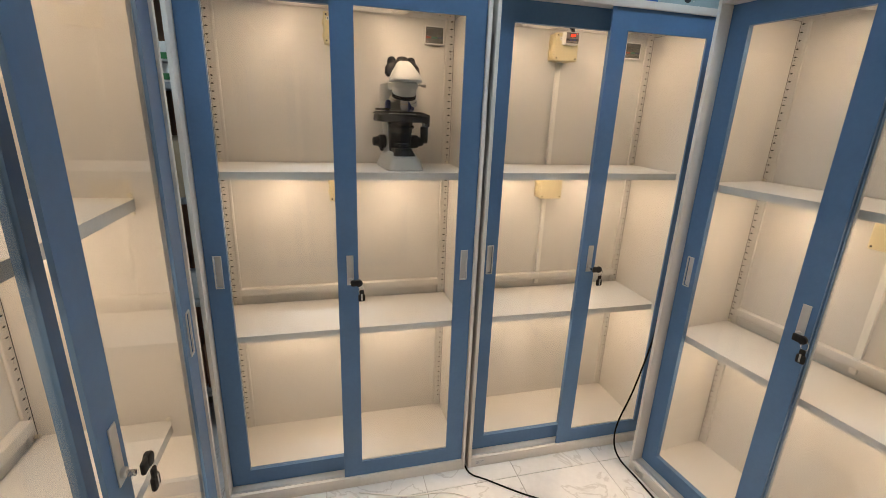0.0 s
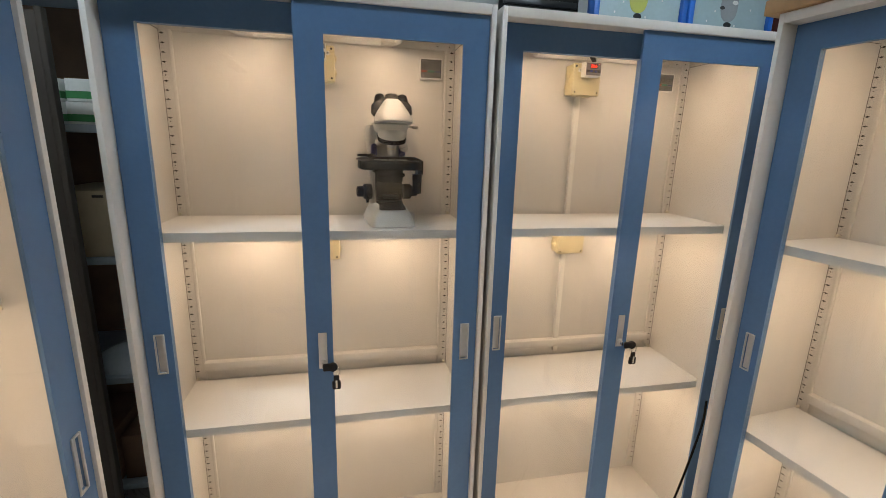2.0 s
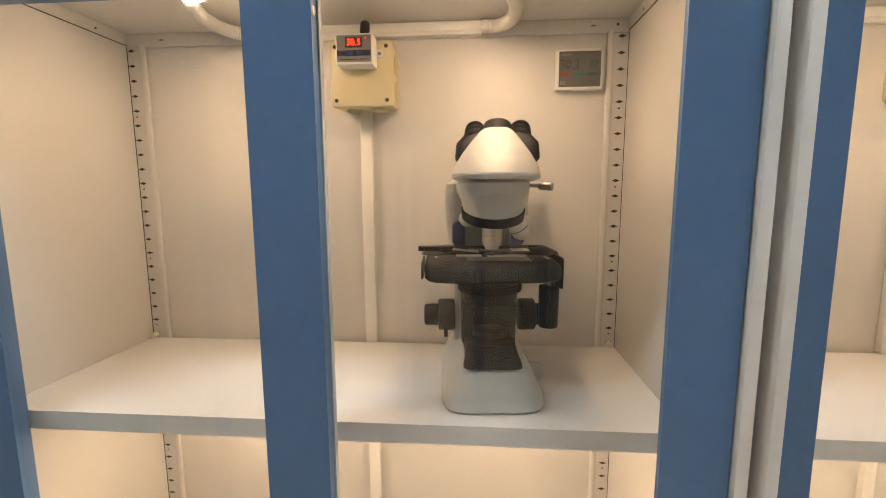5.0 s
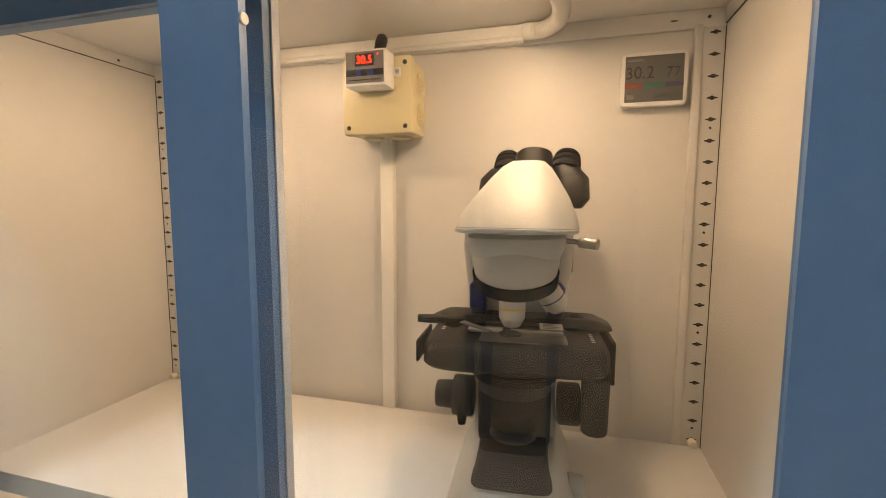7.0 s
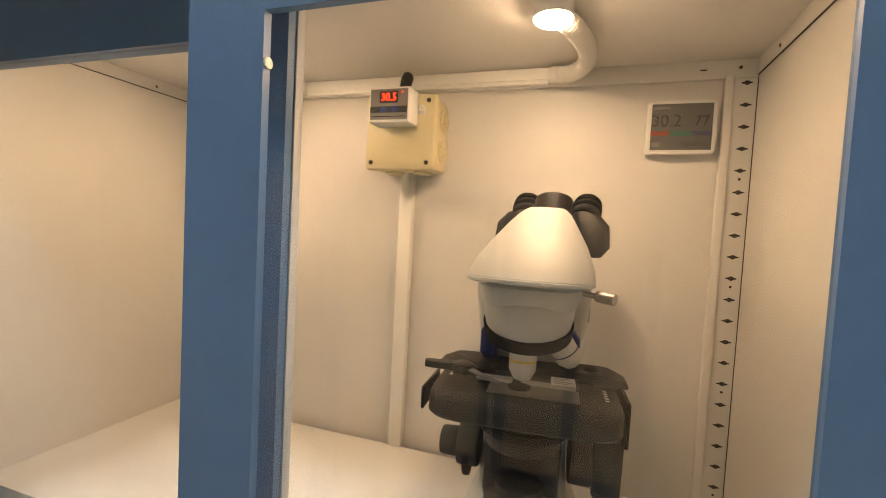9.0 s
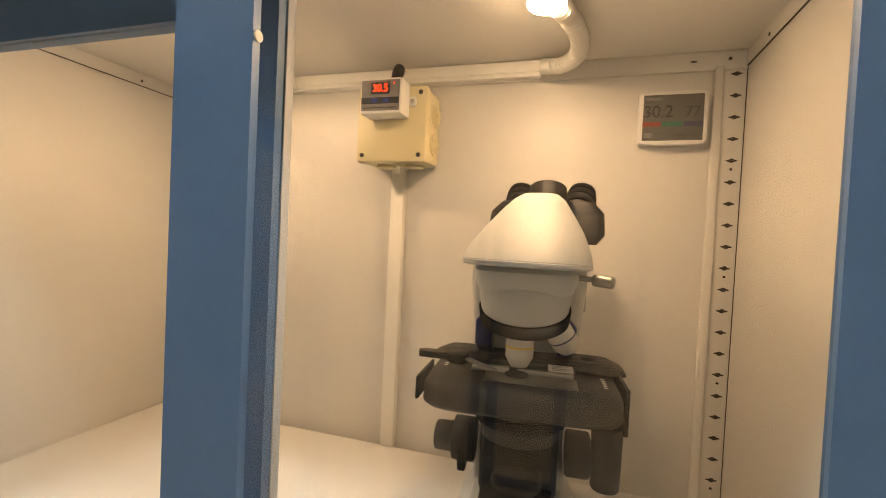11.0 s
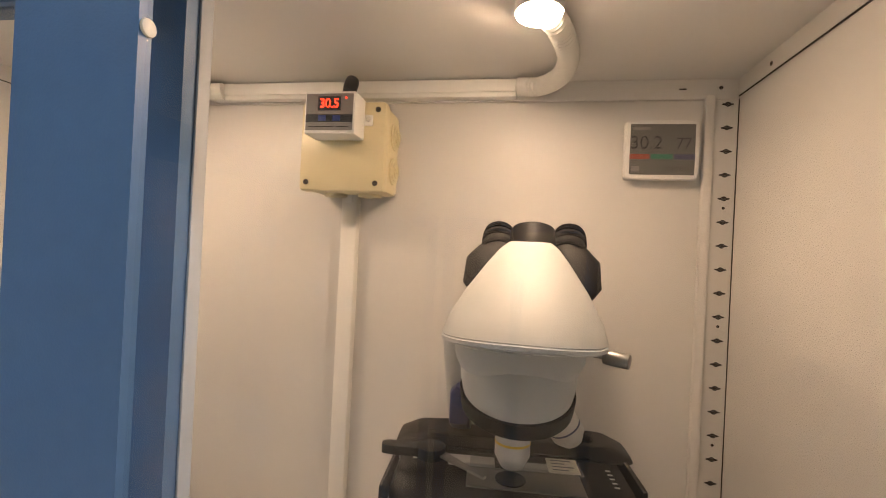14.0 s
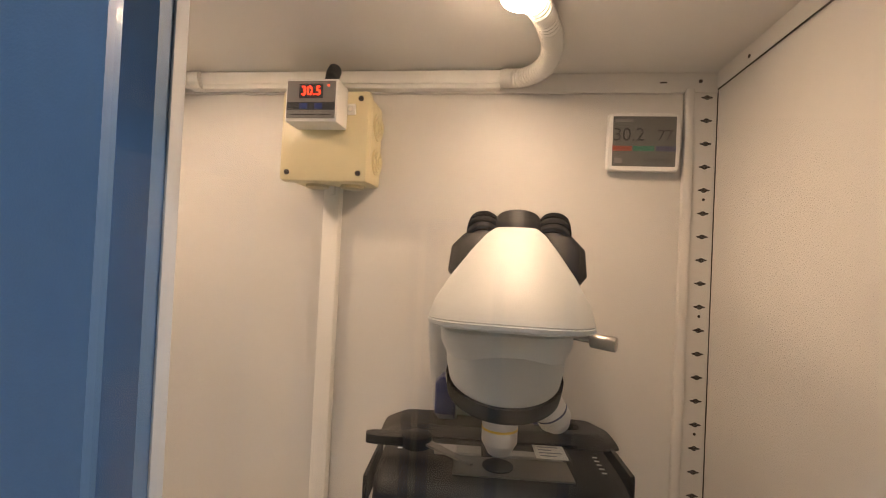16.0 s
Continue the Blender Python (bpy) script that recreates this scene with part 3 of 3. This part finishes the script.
# ---- the microscope ----
def microscope(m):
    t = thing("microscope", m, "white and black binocular laboratory microscope on a cabinet shelf", "microscope")
    # foot with sloping sides
    part("base", loft([oval(0, 0.112, 0.000, 0.064, 0.112, 48, 6), oval(0, 0.112, 0.003, 0.0655, 0.1135, 48, 6), oval(0, 0.113, 0.010, 0.0645, 0.111, 48, 6), oval(0, 0.117, 0.032, 0.0555, 0.101, 48, 6), oval(0, 0.122, 0.050, 0.0465, 0.093, 48, 5), oval(0, 0.125, 0.057, 0.0425, 0.088, 48, 5), oval(0, 0.127, 0.0595, 0.037, 0.083, 48, 5)]), M_SCOPE, t, "white painted foot")
    part("rubber_rim", loft([oval(0, 0.112, -0.0005, 0.0645, 0.1125, 48, 6), oval(0, 0.112, 0.0025, 0.0662, 0.1142, 48, 6)]), M_RUBBER, t)
    # black light well in the foot's top and front
    part("light_well", loft([oval(0, 0.076, 0.0600, 0.0385, 0.053, 40, 8, 0.03), oval(0, 0.080, 0.0655, 0.0375, 0.049, 40, 8, 0.03), oval(0, 0.082, 0.071, 0.0345, 0.045, 40, 8, 0.03), oval(0, 0.088, 0.080, 0.0325, 0.037, 40, 8)]), M_BLACK, t, "glossy black light well")
    part("field_lens", cyl((0, 0.074, 0.078), (0, 0.074, 0.088), 0.024, 0.022, bevel=0.002), M_BLACK, t)
    part("dimmer_dial", cyl((0.055, 0.085, 0.021), (0.0715, 0.085, 0.020), 0.0135, 0.0125, bevel=0.002), M_SCOPE, t)
    # column behind the stage
    part("column", loft([oval(0, 0.150, 0.050, 0.047, 0.050, 40, 4), oval(0, 0.152, 0.100, 0.044, 0.040, 40, 4), oval(0, 0.158, 0.170, 0.050, 0.032, 40, 4), oval(0, 0.158, 0.230, 0.0575, 0.035, 40, 4), oval(0, 0.148, 0.268, 0.0600, 0.042, 40, 4), oval(0, 0.142, 0.286, 0.0575, 0.046, 40, 4), oval(0, 0.138, 0.2925, 0.046, 0.044, 40, 4)]), M_SCOPE, t, "white painted arm")
    part("column_front", box(-0.0375, 0.0375, 0.088, 0.125, 0.058, 0.168, 0.005), M_BLACK, t, "black sub-stage carrier")
    for s in (-1, 1):
        part("side_inlay", loft([oval(s * 0.039, 0.126, 0.205, 0.008, 0.012, 20, 5), oval(s * 0.0410, 0.117, 0.214, 0.0090, 0.014, 20, 5), oval(s * 0.0410, 0.115, 0.238, 0.0090, 0.012, 20, 5), oval(s * 0.039, 0.113, 0.244, 0.006, 0.008, 20, 5)]), M_SCOPEBLUE, t, "deep blue plastic inlay")
        part("focus_knob", cyl((s * 0.046, 0.128, 0.091), (s * 0.070, 0.128, 0.091), 0.0235, bevel=0.003), M_BLACK, t)
        part("fine_focus_knob", cyl((s * 0.070, 0.128, 0.091), (s * 0.090, 0.128, 0.091), 0.0165, 0.0155, bevel=0.003), M_BLACK, t)
    part("tension_ring", cyl((-0.062, 0.128, 0.091), (-0.056, 0.128, 0.091), 0.0242), M_RUBBER, t)
    low = len(t.children)
    # stage
    part("stage", loft([oval(0, 0.092, 0.172, 0.084, 0.070, 48, 6), oval(0, 0.092, 0.175, 0.0865, 0.0725, 48, 6), oval(0, 0.092, 0.189, 0.086, 0.0715, 48, 6), oval(0, 0.093, 0.194, 0.0835, 0.069, 48, 6), oval(0, 0.094, 0.197, 0.077, 0.065, 48, 6)]), M_BLACK, t, "matt black stage")
    part("stage_cheek", box(0.0868, 0.0905, 0.050, 0.132, 0.158, 0.199, 0.001), M_BLACK, t)
    part("stage_cheek", box(-0.0895, -0.0868, 0.030, 0.090, 0.176, 0.197, 0.001), M_BLACK, t)
    bm = loft([oval(0.002, 0.112, 0.1972, 0.094, 0.021, 32, 9), oval(0.002, 0.113, 0.2000, 0.093, 0.020, 32, 9), oval(0.002, 0.116, 0.2062, 0.079, 0.0165, 32, 9)])
    bridge = part("stage_bridge", bm, M_BLACK, t, "black cross-travel carriage")
    part("guide_groove", box(-0.060, 0.062, 0.0912, 0.0935, 0.1985, 0.2000), M_RUBBER, bridge, smooth=False)
    part("lock_disc", cyl((0.062, 0.114, 0.2058), (0.062, 0.114, 0.2070), 0.007, None, 20, 0.0004), M_RUBBER, bridge)
    part("clip_pivot", cyl((-0.058, 0.056, 0.1970), (-0.058, 0.056, 0.2055), 0.0105, bevel=0.001), M_BLACK, t)
    part("pivot_screw", cyl((-0.058, 0.056, 0.2055), (-0.058, 0.056, 0.2063), 0.0055, seg=16), M_RUBBER, t)
    part("clip_lever", loft([oval(-0.076, 0.056, 0.1985, 0.018, 0.0060, 16, 4), oval(-0.076, 0.056, 0.2045, 0.018, 0.0054, 16, 4)]), M_BLACK, t)
    bm = box(-0.024, 0.027, -0.0040, 0.0045, -0.0008, 0.0008)
    for v in bm.verts:
        if v.co.x > 0:
            v.co.y *= 0.35
    part("clip_finger", bm, M_KNURL, t, "steel slide finger", smooth=False).matrix_local = pose(-0.040, 0.043, 0.2010, 0, 0, -42)
    bm = box(-0.046, -0.012, 0.066, 0.0785, 0.1975, 0.2005, 0.0006)
    add_box(bm, -0.004, 0.046, 0.066, 0.0755, 0.1975, 0.2005, 0.0006)
    part("slide_holder", bm, M_SILVER, t, "bare steel slide holder", smooth=False)
    sl = part("glass_slide", box(-0.030, 0.046, 0.041, 0.064, 0.1990, 0.2000), M_CLEAR, t, "glass slide with a paper label", smooth=False)
    lb = part("slide_label", box(0.023, 0.044, 0.042, 0.063, 0.2001, 0.2004), M_LABEL, sl, "white paper label", smooth=False)
    bm = bmesh.new()
    for k, w in enumerate((0.011, 0.015, 0.009, 0.014)):
        add_box(bm, 0.0260, 0.0260 + w, 0.0455 + 0.0045 * k, 0.0468 + 0.0045 * k, 0.2004, 0.2006)
    tagged(part("label_print", bm, M_GREY, lb, smooth=False), kind="stuff")
    part("slide_support", box(-0.032, 0.048, 0.038, 0.066, 0.1973, 0.1983), M_KNURL, t, smooth=False)
    part("condenser_lens", cyl((-0.003, 0.034, 0.1965), (-0.003, 0.034, 0.1976), 0.010, bevel=0.0004), M_BLACK, t)
    bm = bmesh.new()
    for k in range(5):
        add_box(bm, 0.070, 0.0735, 0.055 + k * 0.006, 0.0565 + k * 0.006, 0.1966, 0.1974)
        if k > 2:
            add_box(bm, -0.0735, -0.070, 0.055 + k * 0.006, 0.0565 + k * 0.006, 0.1966, 0.1974)
    part("stage_scale", bm, M_LABEL, t, "white scale marks", smooth=False)
    for o in t.children[low:]:
        o.location.z -= 0.0105
    part("condenser", cyl((0, 0.082, 0.124), (0, 0.082, 0.163), 0.036, 0.038, 32, 0.003), M_BLACK, t)
    part("condenser_ring", cyl((0, 0.082, 0.140), (0, 0.082, 0.150), 0.0425, None, 32, 0.002), M_RUBBER, t)
    part("condenser_pin", cyl((-0.050, 0.075, 0.155), (-0.036, 0.078, 0.155), 0.003, bevel=0.001), M_BLACK, t)
    part("travel_shaft", cyl((0.077, 0.070, 0.145), (0.077, 0.070, 0.165), 0.0055), M_CHROME, t)
    part("travel_knob", cyl((0.077, 0.070, 0.090), (0.077, 0.070, 0.148), 0.0125, 0.0135, 20, 0.002), M_BLACK, t)
    bm = bmesh.new()
    for k, (w, y) in enumerate(((0.016, 0.139), (0.010, 0.1435))):
        add_box(bm, 0.0570, 0.0597, y, y + (0.0028, 0.0014)[k], 0.240, 0.240 + w)
    part("arm_print", bm, M_GREY, t, "small grey print on the arm", smooth=False)
    # nosepiece and objectives
    nose = Matrix.Translation((0, 0.050, 0.254)) @ Matrix.Rotation(radians(20), 4, "X")
    bm = loft([oval(0, 0, -0.002, 0.0385, 0.0375, 40, 2), oval(0, 0, 0.010, 0.0395, 0.0385, 40, 2)])
    bm.transform(nose @ Matrix.Translation((0, 0, -0.010)))
    part("nosepiece_ring", bm, M_RUBBER, t, "ribbed black nosepiece ring")
    bm = loft([oval(0, 0.001, 0, 0.0375, 0.0370, 40, 2), oval(0, 0.004, 0.010, 0.0395, 0.0378, 40, 2.1), oval(0, 0.014, 0.030, 0.0400, 0.037, 40, 2.6), oval(0, 0.018, 0.036, 0.0385, 0.036, 40, 2.6)])
    bm.transform(nose)
    part("nose_housing", bm, M_SCOPE, t, "white rounded nose housing")
    part("neck", loft([oval(0, 0.072, 0.266, 0.0395, 0.052, 40, 3.4), oval(0, 0.072, 0.272, 0.0425, 0.054, 40, 3.4), oval(0, 0.070, 0.277, 0.0445, 0.055, 40, 3.4), oval(0, 0.070, 0.286, 0.0450, 0.055, 40, 3.4), oval(0, 0.072, 0.2895, 0.0425, 0.053, 40, 3.4), oval(0, 0.074, 0.2915, 0.038, 0.049, 40, 3.4)]), M_SCOPE, t, "white neck")

    def objective(p, q, ring):
        p, q = Vector(p), Vector(q)
        d = q - p
        o = part("objective", cyl(p, p + d * 0.84, 0.0118, None, 24, 0.0008), M_OBJ, t, "satin silver objective")
        part("tip", cyl(p + d * 0.84, q, 0.0112, 0.0075, 24), M_OBJ, o)
        part("colour_ring", cyl(p + d * 0.60, p + d * 0.635, 0.0120), ring, o)
        return o
    objective((-0.002, 0.042, 0.248), (-0.002, 0.042, 0.2025), M_YELLOW)
    objective((0.022, 0.052, 0.246), (0.041, 0.060, 0.216), M_BARB)
    objective((-0.018, 0.078, 0.252), (-0.034, 0.094, 0.232), M_BARR)
    objective((0.010, 0.088, 0.252), (0.018, 0.108, 0.228), M_GREEN)
    # head, swivelled a little on its dovetail
    below = set(t.children)
    swivel = Matrix.Translation((0.003, 0.05, 0)) @ Matrix.Rotation(radians(-7.5), 4, "Z") @ Matrix.Translation((0, -0.05, 0))
    part("head", loft([oval(0, 0.040, 0.2895, 0.0485, 0.047, 64, 3.2, -0.05), oval(0, 0.040, 0.2912, 0.0522, 0.0510, 64, 3.2, -0.05), oval(0, 0.040, 0.2935, 0.0522, 0.0508, 64, 3.2, -0.05), oval(0, 0.0405, 0.2941, 0.0516, 0.0501, 64, 3.2, -0.05), oval(0, 0.041, 0.2948, 0.0520, 0.0505, 64, 3.2, -0.05), oval(0, 0.048, 0.306, 0.0495, 0.0470, 64, 3.4, -0.04), oval(0, 0.065, 0.323, 0.0420, 0.0435, 64, 3.4), oval(0, 0.085, 0.342, 0.0305, 0.0405, 64, 3.4), oval(0, 0.101, 0.354, 0.0225, 0.0365, 64, 3.4), oval(0, 0.110, 0.3595, 0.0165, 0.0300, 64, 3.4)]), M_SCOPE, t, "white sloping binocular head")
    part("head_collar", cyl((0, 0.080, 0.2955), (0, 0.080, 0.2995), 0.034, None, 32), M_BLACK, t)
    part("clamp_screw_shaft", cyl((0.038, 0.058, 0.283), (0.054, 0.051, 0.282), 0.0024), M_CHROME, t)
    part("clamp_screw", cyl((0.053, 0.0515, 0.282), (0.068, 0.045, 0.281), 0.0052, None, 16, 0.0008), M_KNURL, t, "knurled silver clamp screw")
    part("tube_hinge", cyl((0, 0.135, 0.335), (0, 0.150, 0.373), 0.0215, 0.0195, 32, 0.002), M_BLACK, t, "black interpupillary hinge")
    for s in (-1, 1):
        part("prism_housing", loft([oval(s * 0.036, 0.136, 0.312, 0.016, 0.018, 28, 3.5), oval(s * 0.042, 0.140, 0.322, 0.0175, 0.021, 28, 3.5), oval(s * 0.041, 0.146, 0.345, 0.0170, 0.020, 28, 3.5), oval(s * 0.034, 0.150, 0.357, 0.0135, 0.016, 28, 3.5)]), M_BLACK, t, "black prism housing")
        ey = part("eyepiece", cyl((s * 0.031, 0.152, 0.345), (s * 0.033, 0.172, 0.366), 0.0150, None, 28, 0.001), M_BLACK, t)
        part("eyecup", cyl((s * 0.033, 0.172, 0.366), (s * 0.0335, 0.178, 0.372), 0.0158, 0.0140, 28, 0.001), M_RUBBER, ey)
        for q, (rr, nm) in enumerate(((0.0164, "dioptre_ring"), (0.0160, "grip_ring"))):
            part(nm, cyl((s * (0.0318 + 0.0008 * q), 0.1575 + 0.0085 * q, 0.3505 + 0.0088 * q), (s * (0.0321 + 0.0008 * q), 0.1612 + 0.0085 * q, 0.3545 + 0.0088 * q), rr, None, 28, 0.0006), M_RUBBER, ey, "ribbed black ring")
        bm = bmesh.new()
        for k in range(4):
            a = radians(-120 + k * 18)
            add_box(bm, s * 0.032 + 0.0152 * math.cos(a) - 0.0004, s * 0.032 + 0.0152 * math.cos(a) + 0.0004, 0.160 + 0.0152 * math.sin(a) * 0.7 - 0.0005, 0.160 + 0.0152 * math.sin(a) * 0.7, 0.352, 0.355)
        part("dioptre_marks", bm, M_LABEL, ey, smooth=False)
    for o in set(t.children) - below:
        for p in (o, *o.children):
            for v in p.data.vertices:
                v.co = swivel @ v.co
    return t


scope = microscope(pose(0.669, 0.148, SHELVES[0] + 0.0008, rz=4.5))
scope.scale = (1.0, 1.0, 0.968)

# ---- on and behind the cabinets ----
single("board", box(-0.033, 0.850, -0.012, 0.355, H + 0.001, H + 0.036, 0.003), M_WOOD, "tan wooden board lying on the cabinet top", "board", AT_D)


def drawer_tower(x0, x1, blob):
    t = thing("plastic_drawer_tower", pose((x0 + x1) / 2, 0.46, 0), "tall plastic drawer tower, pale blue with bright blue posts", "drawers", "drawer towers")
    h = (x1 - x0) / 2
    for s in (-1, 1):
        part("post", box(s * h - (0.022 if s > 0 else -0.0), s * h + (0.022 if s < 0 else 0.0), -0.012, 0.04, 0, 2.05, 0.006), M_PBLUE, t, "bright blue ribbed post")
    for k in range(7):
        d = part("drawer", box(-h + 0.024, h - 0.024, 0.0, 0.035, 0.03 + k * 0.285, 0.305 + k * 0.285, 0.004), M_PALE, t, "pale blue drawer with a print")
        if k == 6:
            part("print", loft([oval(0, 0, 0.0, 0.036, 0.055, 24, 2.4), oval(0, 0, 0.001, 0.036, 0.055, 24, 2.4)]), blob, d).matrix_local = pose(-0.01, -0.0005, 1.92, 90)
            for q, (dx, dz, w) in enumerate(((-0.03, 0.01, 0.010), (0.022, 0.03, 0.012), (0.0, -0.045, 0.016))):
                part("print_mark", loft([oval(0, 0, 0.0, w, w * 0.6, 16, 2), oval(0, 0, 0.0008, w, w * 0.6, 16, 2)]), M_PANEL if q != 1 else M_LABEL, d).matrix_local = pose(-0.01 + dx, -0.0018, 1.90 + dz, 90)
            bm = bmesh.new()
            for q in range(7):
                a = q * 2.4
                add_box(bm, -0.1 + 0.03 * q, -0.095 + 0.03 * q, -0.001, 0.0, 1.86 + 0.05 * math.sin(a), 1.866 + 0.05 * math.sin(a))
            tagged(part("print_dots", bm, M_WHITE, d, smooth=False), kind="stuff")
    part("top", box(-h, h, -0.012, 0.04, 2.05, 2.07, 0.004), M_PBLUE, t)
    return t


drawer_tower(1.372, 1.735, M_LIME)
drawer_tower(1.742, 2.105, M_GREY)

# dark slatted cover on the wall, and a maroon curtain
lou = thing("slatted_cover", pose(1.40, 0.93, 0), "black slatted cover on the wall", "cover")
part("frame", box(-0.20, 0.16, 0.0, 0.038, 1.80, 2.45, 0.004), M_BLACK, lou)
for k in range(14):
    bm = box(-0.19, 0.15, -0.008, 0.0, 1.82 + k * 0.044, 1.846 + k * 0.044, 0.002)
    part("slat", bm, M_PANEL, lou)
bm = loft([[Vector((2.35 + 0.5 * k / 40, 0.90 + 0.02 * math.sin(k * 1.1), z)) for k in range(41)] + [Vector((2.35 + 0.5 * (40 - k) / 40, 0.915 + 0.02 * math.sin((40 - k) * 1.1), z)) for k in range(41)] for z in (0.05, 2.4)])
single("curtain", bm, M_MAROON, "dark maroon curtain hanging in folds on the wall", "curtain")

# ---- the dim shelving seen through the gap ----
rack = thing("shelving_rack", pose(-0.55, 0.46, 0), "grey-blue steel shelving rack, half full, in a dim corner", "shelf rack")
for z in (0.21, 0.62, 1.03, 1.43, 1.85):
    part("rack_shelf", box(-0.55, 0.55, 0, 0.42, z - 0.022, z, 0.001), M_RACK, rack)
for x in (-0.55, 0.52):
    for y in (0.004, 0.385):
        part("rack_post", box(x, x + 0.03, y, y + 0.03, 0, 1.9, 0.001), M_RACK, rack)
part("rack_back", box(-0.55, 0.55, 0.42, 0.425, 0.0, 1.9), M_OLD, rack, smooth=False)


def medicine_box(x, y, z, w, h, d=0.12):
    t = thing("medicine_carton", pose(x, y, z), "white carton with a green band on a dim shelf", "carton", "green-banded cartons")
    part("carton", box(0, w, 0, d, 0, h, 0.001), M_LABEL, t)
    part("band", box(-0.0005, w + 0.0005, -0.0008, d, h * 0.12, h * 0.45), M_GREEN, t, "green printed band", smooth=False)
    return t


for k, (x, z) in enumerate(((-0.245, 1.4305), (-0.245, 1.4955), (-0.145, 1.4305), (-0.145, 1.4955), (-0.36, 1.4305), (-0.36, 1.4955))):
    medicine_box(x, 0.475 + 0.01 * (k % 3), z, 0.095, 0.062)
bx = thing("storage_carton", pose(-0.30, 0.475, 1.0305), "beige cardboard storage carton with a finger slot", "carton")
part("carton", box(-0.05, 0.30, 0, 0.30, 0, 0.205, 0.002), M_CARD, bx)
part("finger_slot", box(0.085, 0.115, -0.0012, 0.0, 0.185, 0.193), M_DARK, bx, smooth=False)
bag = loft([oval(0, 0, 0.0, 0.16, 0.10, 24, 2.2), oval(0.01, 0, 0.03, 0.15, 0.09, 24, 2), oval(0.03, 0.01, 0.06, 0.10, 0.06, 24, 2), oval(0.05, 0.0, 0.085, 0.04, 0.02, 24, 2)])
single("plastic_bag", bag, M_BAG, "crumpled clear plastic bag on a dim shelf", "bag", pose(-0.20, 0.58, 0.6205))
for x, z, w, h in ((-0.42, 0.2105, 0.16, 0.20), (-0.25, 0.2105, 0.13, 0.17), (-0.11, 0.2105, 0.15, 0.21)):
    single("old_carton", box(0, w, 0, 0.25, 0, h, 0.003), M_OLD, "worn brown cardboard carton on a dim shelf", "carton", pose(x, 0.49, z), group="old cartons")
single("green_bag", loft([oval(0, 0, 0, 0.10, 0.06, 24, 2.4), oval(0, 0, 0.12, 0.09, 0.055, 24, 2.4), oval(0.01, 0, 0.2, 0.05, 0.02, 24, 2.2)]), M_LIME, "lime green packet standing on a dim shelf", "packet", pose(0.0, 0.55, 1.4305))
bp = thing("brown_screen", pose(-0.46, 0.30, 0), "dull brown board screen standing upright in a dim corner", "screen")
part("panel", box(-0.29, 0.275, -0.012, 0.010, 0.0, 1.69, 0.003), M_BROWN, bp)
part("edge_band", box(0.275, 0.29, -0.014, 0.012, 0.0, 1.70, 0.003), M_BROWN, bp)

# ---- cables on the floor ----
single("cable", tube([(0.899, 0.30, 0.02), (0.901, 0.10, 0.012), (0.912, 0.015, 0.004), (0.965, -0.03, 0.004), (1.06, -0.11, 0.004), (1.20, -0.22, 0.004), (1.33, -0.40, 0.004), (1.40, -0.75, 0.004)], 0.0033, 10, step=0.02), M_RUBBER, "black power cable lying on the floor tiles", "cable")
single("cable", tube([(1.66, 0.012, 0.62), (1.645, 0.0, 0.53), (1.598, 0.0, 0.302), (1.545, -0.005, 0.15), (1.535, -0.02, 0.06), (1.545, -0.06, 0.012), (1.556, -0.16, 0.004), (1.556, -0.40, 0.004), (1.55, -0.80, 0.004)], 0.0035, 10, step=0.02), M_RUBBER, "black power cable hanging down beside a cabinet to the floor", "cable")
single("cable", tube([(0.48, 0.012, 0.004), (0.56, -0.015, 0.004), (0.66, -0.045, 0.004), (0.76, -0.05, 0.004), (0.84, -0.075, 0.004), (0.95, -0.16, 0.004), (1.02, -0.3, 0.004)], 0.0028, 10, step=0.02), M_WHITE, "thin white cable lying on the floor tiles", "cable")

# ---- floor tiles ----
TILE = 0.366
tile_mesh = None
nx0, nx1 = math.ceil((RX0 - 0.73) / TILE), math.floor((RX1 - 0.73) / TILE)
ny0, ny1 = math.ceil((RY0 + 0.036) / TILE), math.floor((RY1 + 0.036) / TILE)
for i in range(nx0, nx1):
    for j in range(ny0, ny1):
        if tile_mesh is None:
            tile_mesh = mesh_of("tile", box(0.001, TILE - 0.001, 0.001, TILE - 0.001, -0.008, 0.0, 0.0008, 1), M_MARBLE, False)
        ob = new("tile", tile_mesh)
        ob.location = (0.73 + i * TILE, -0.036 + j * TILE, 0)
        ob.parent = floor
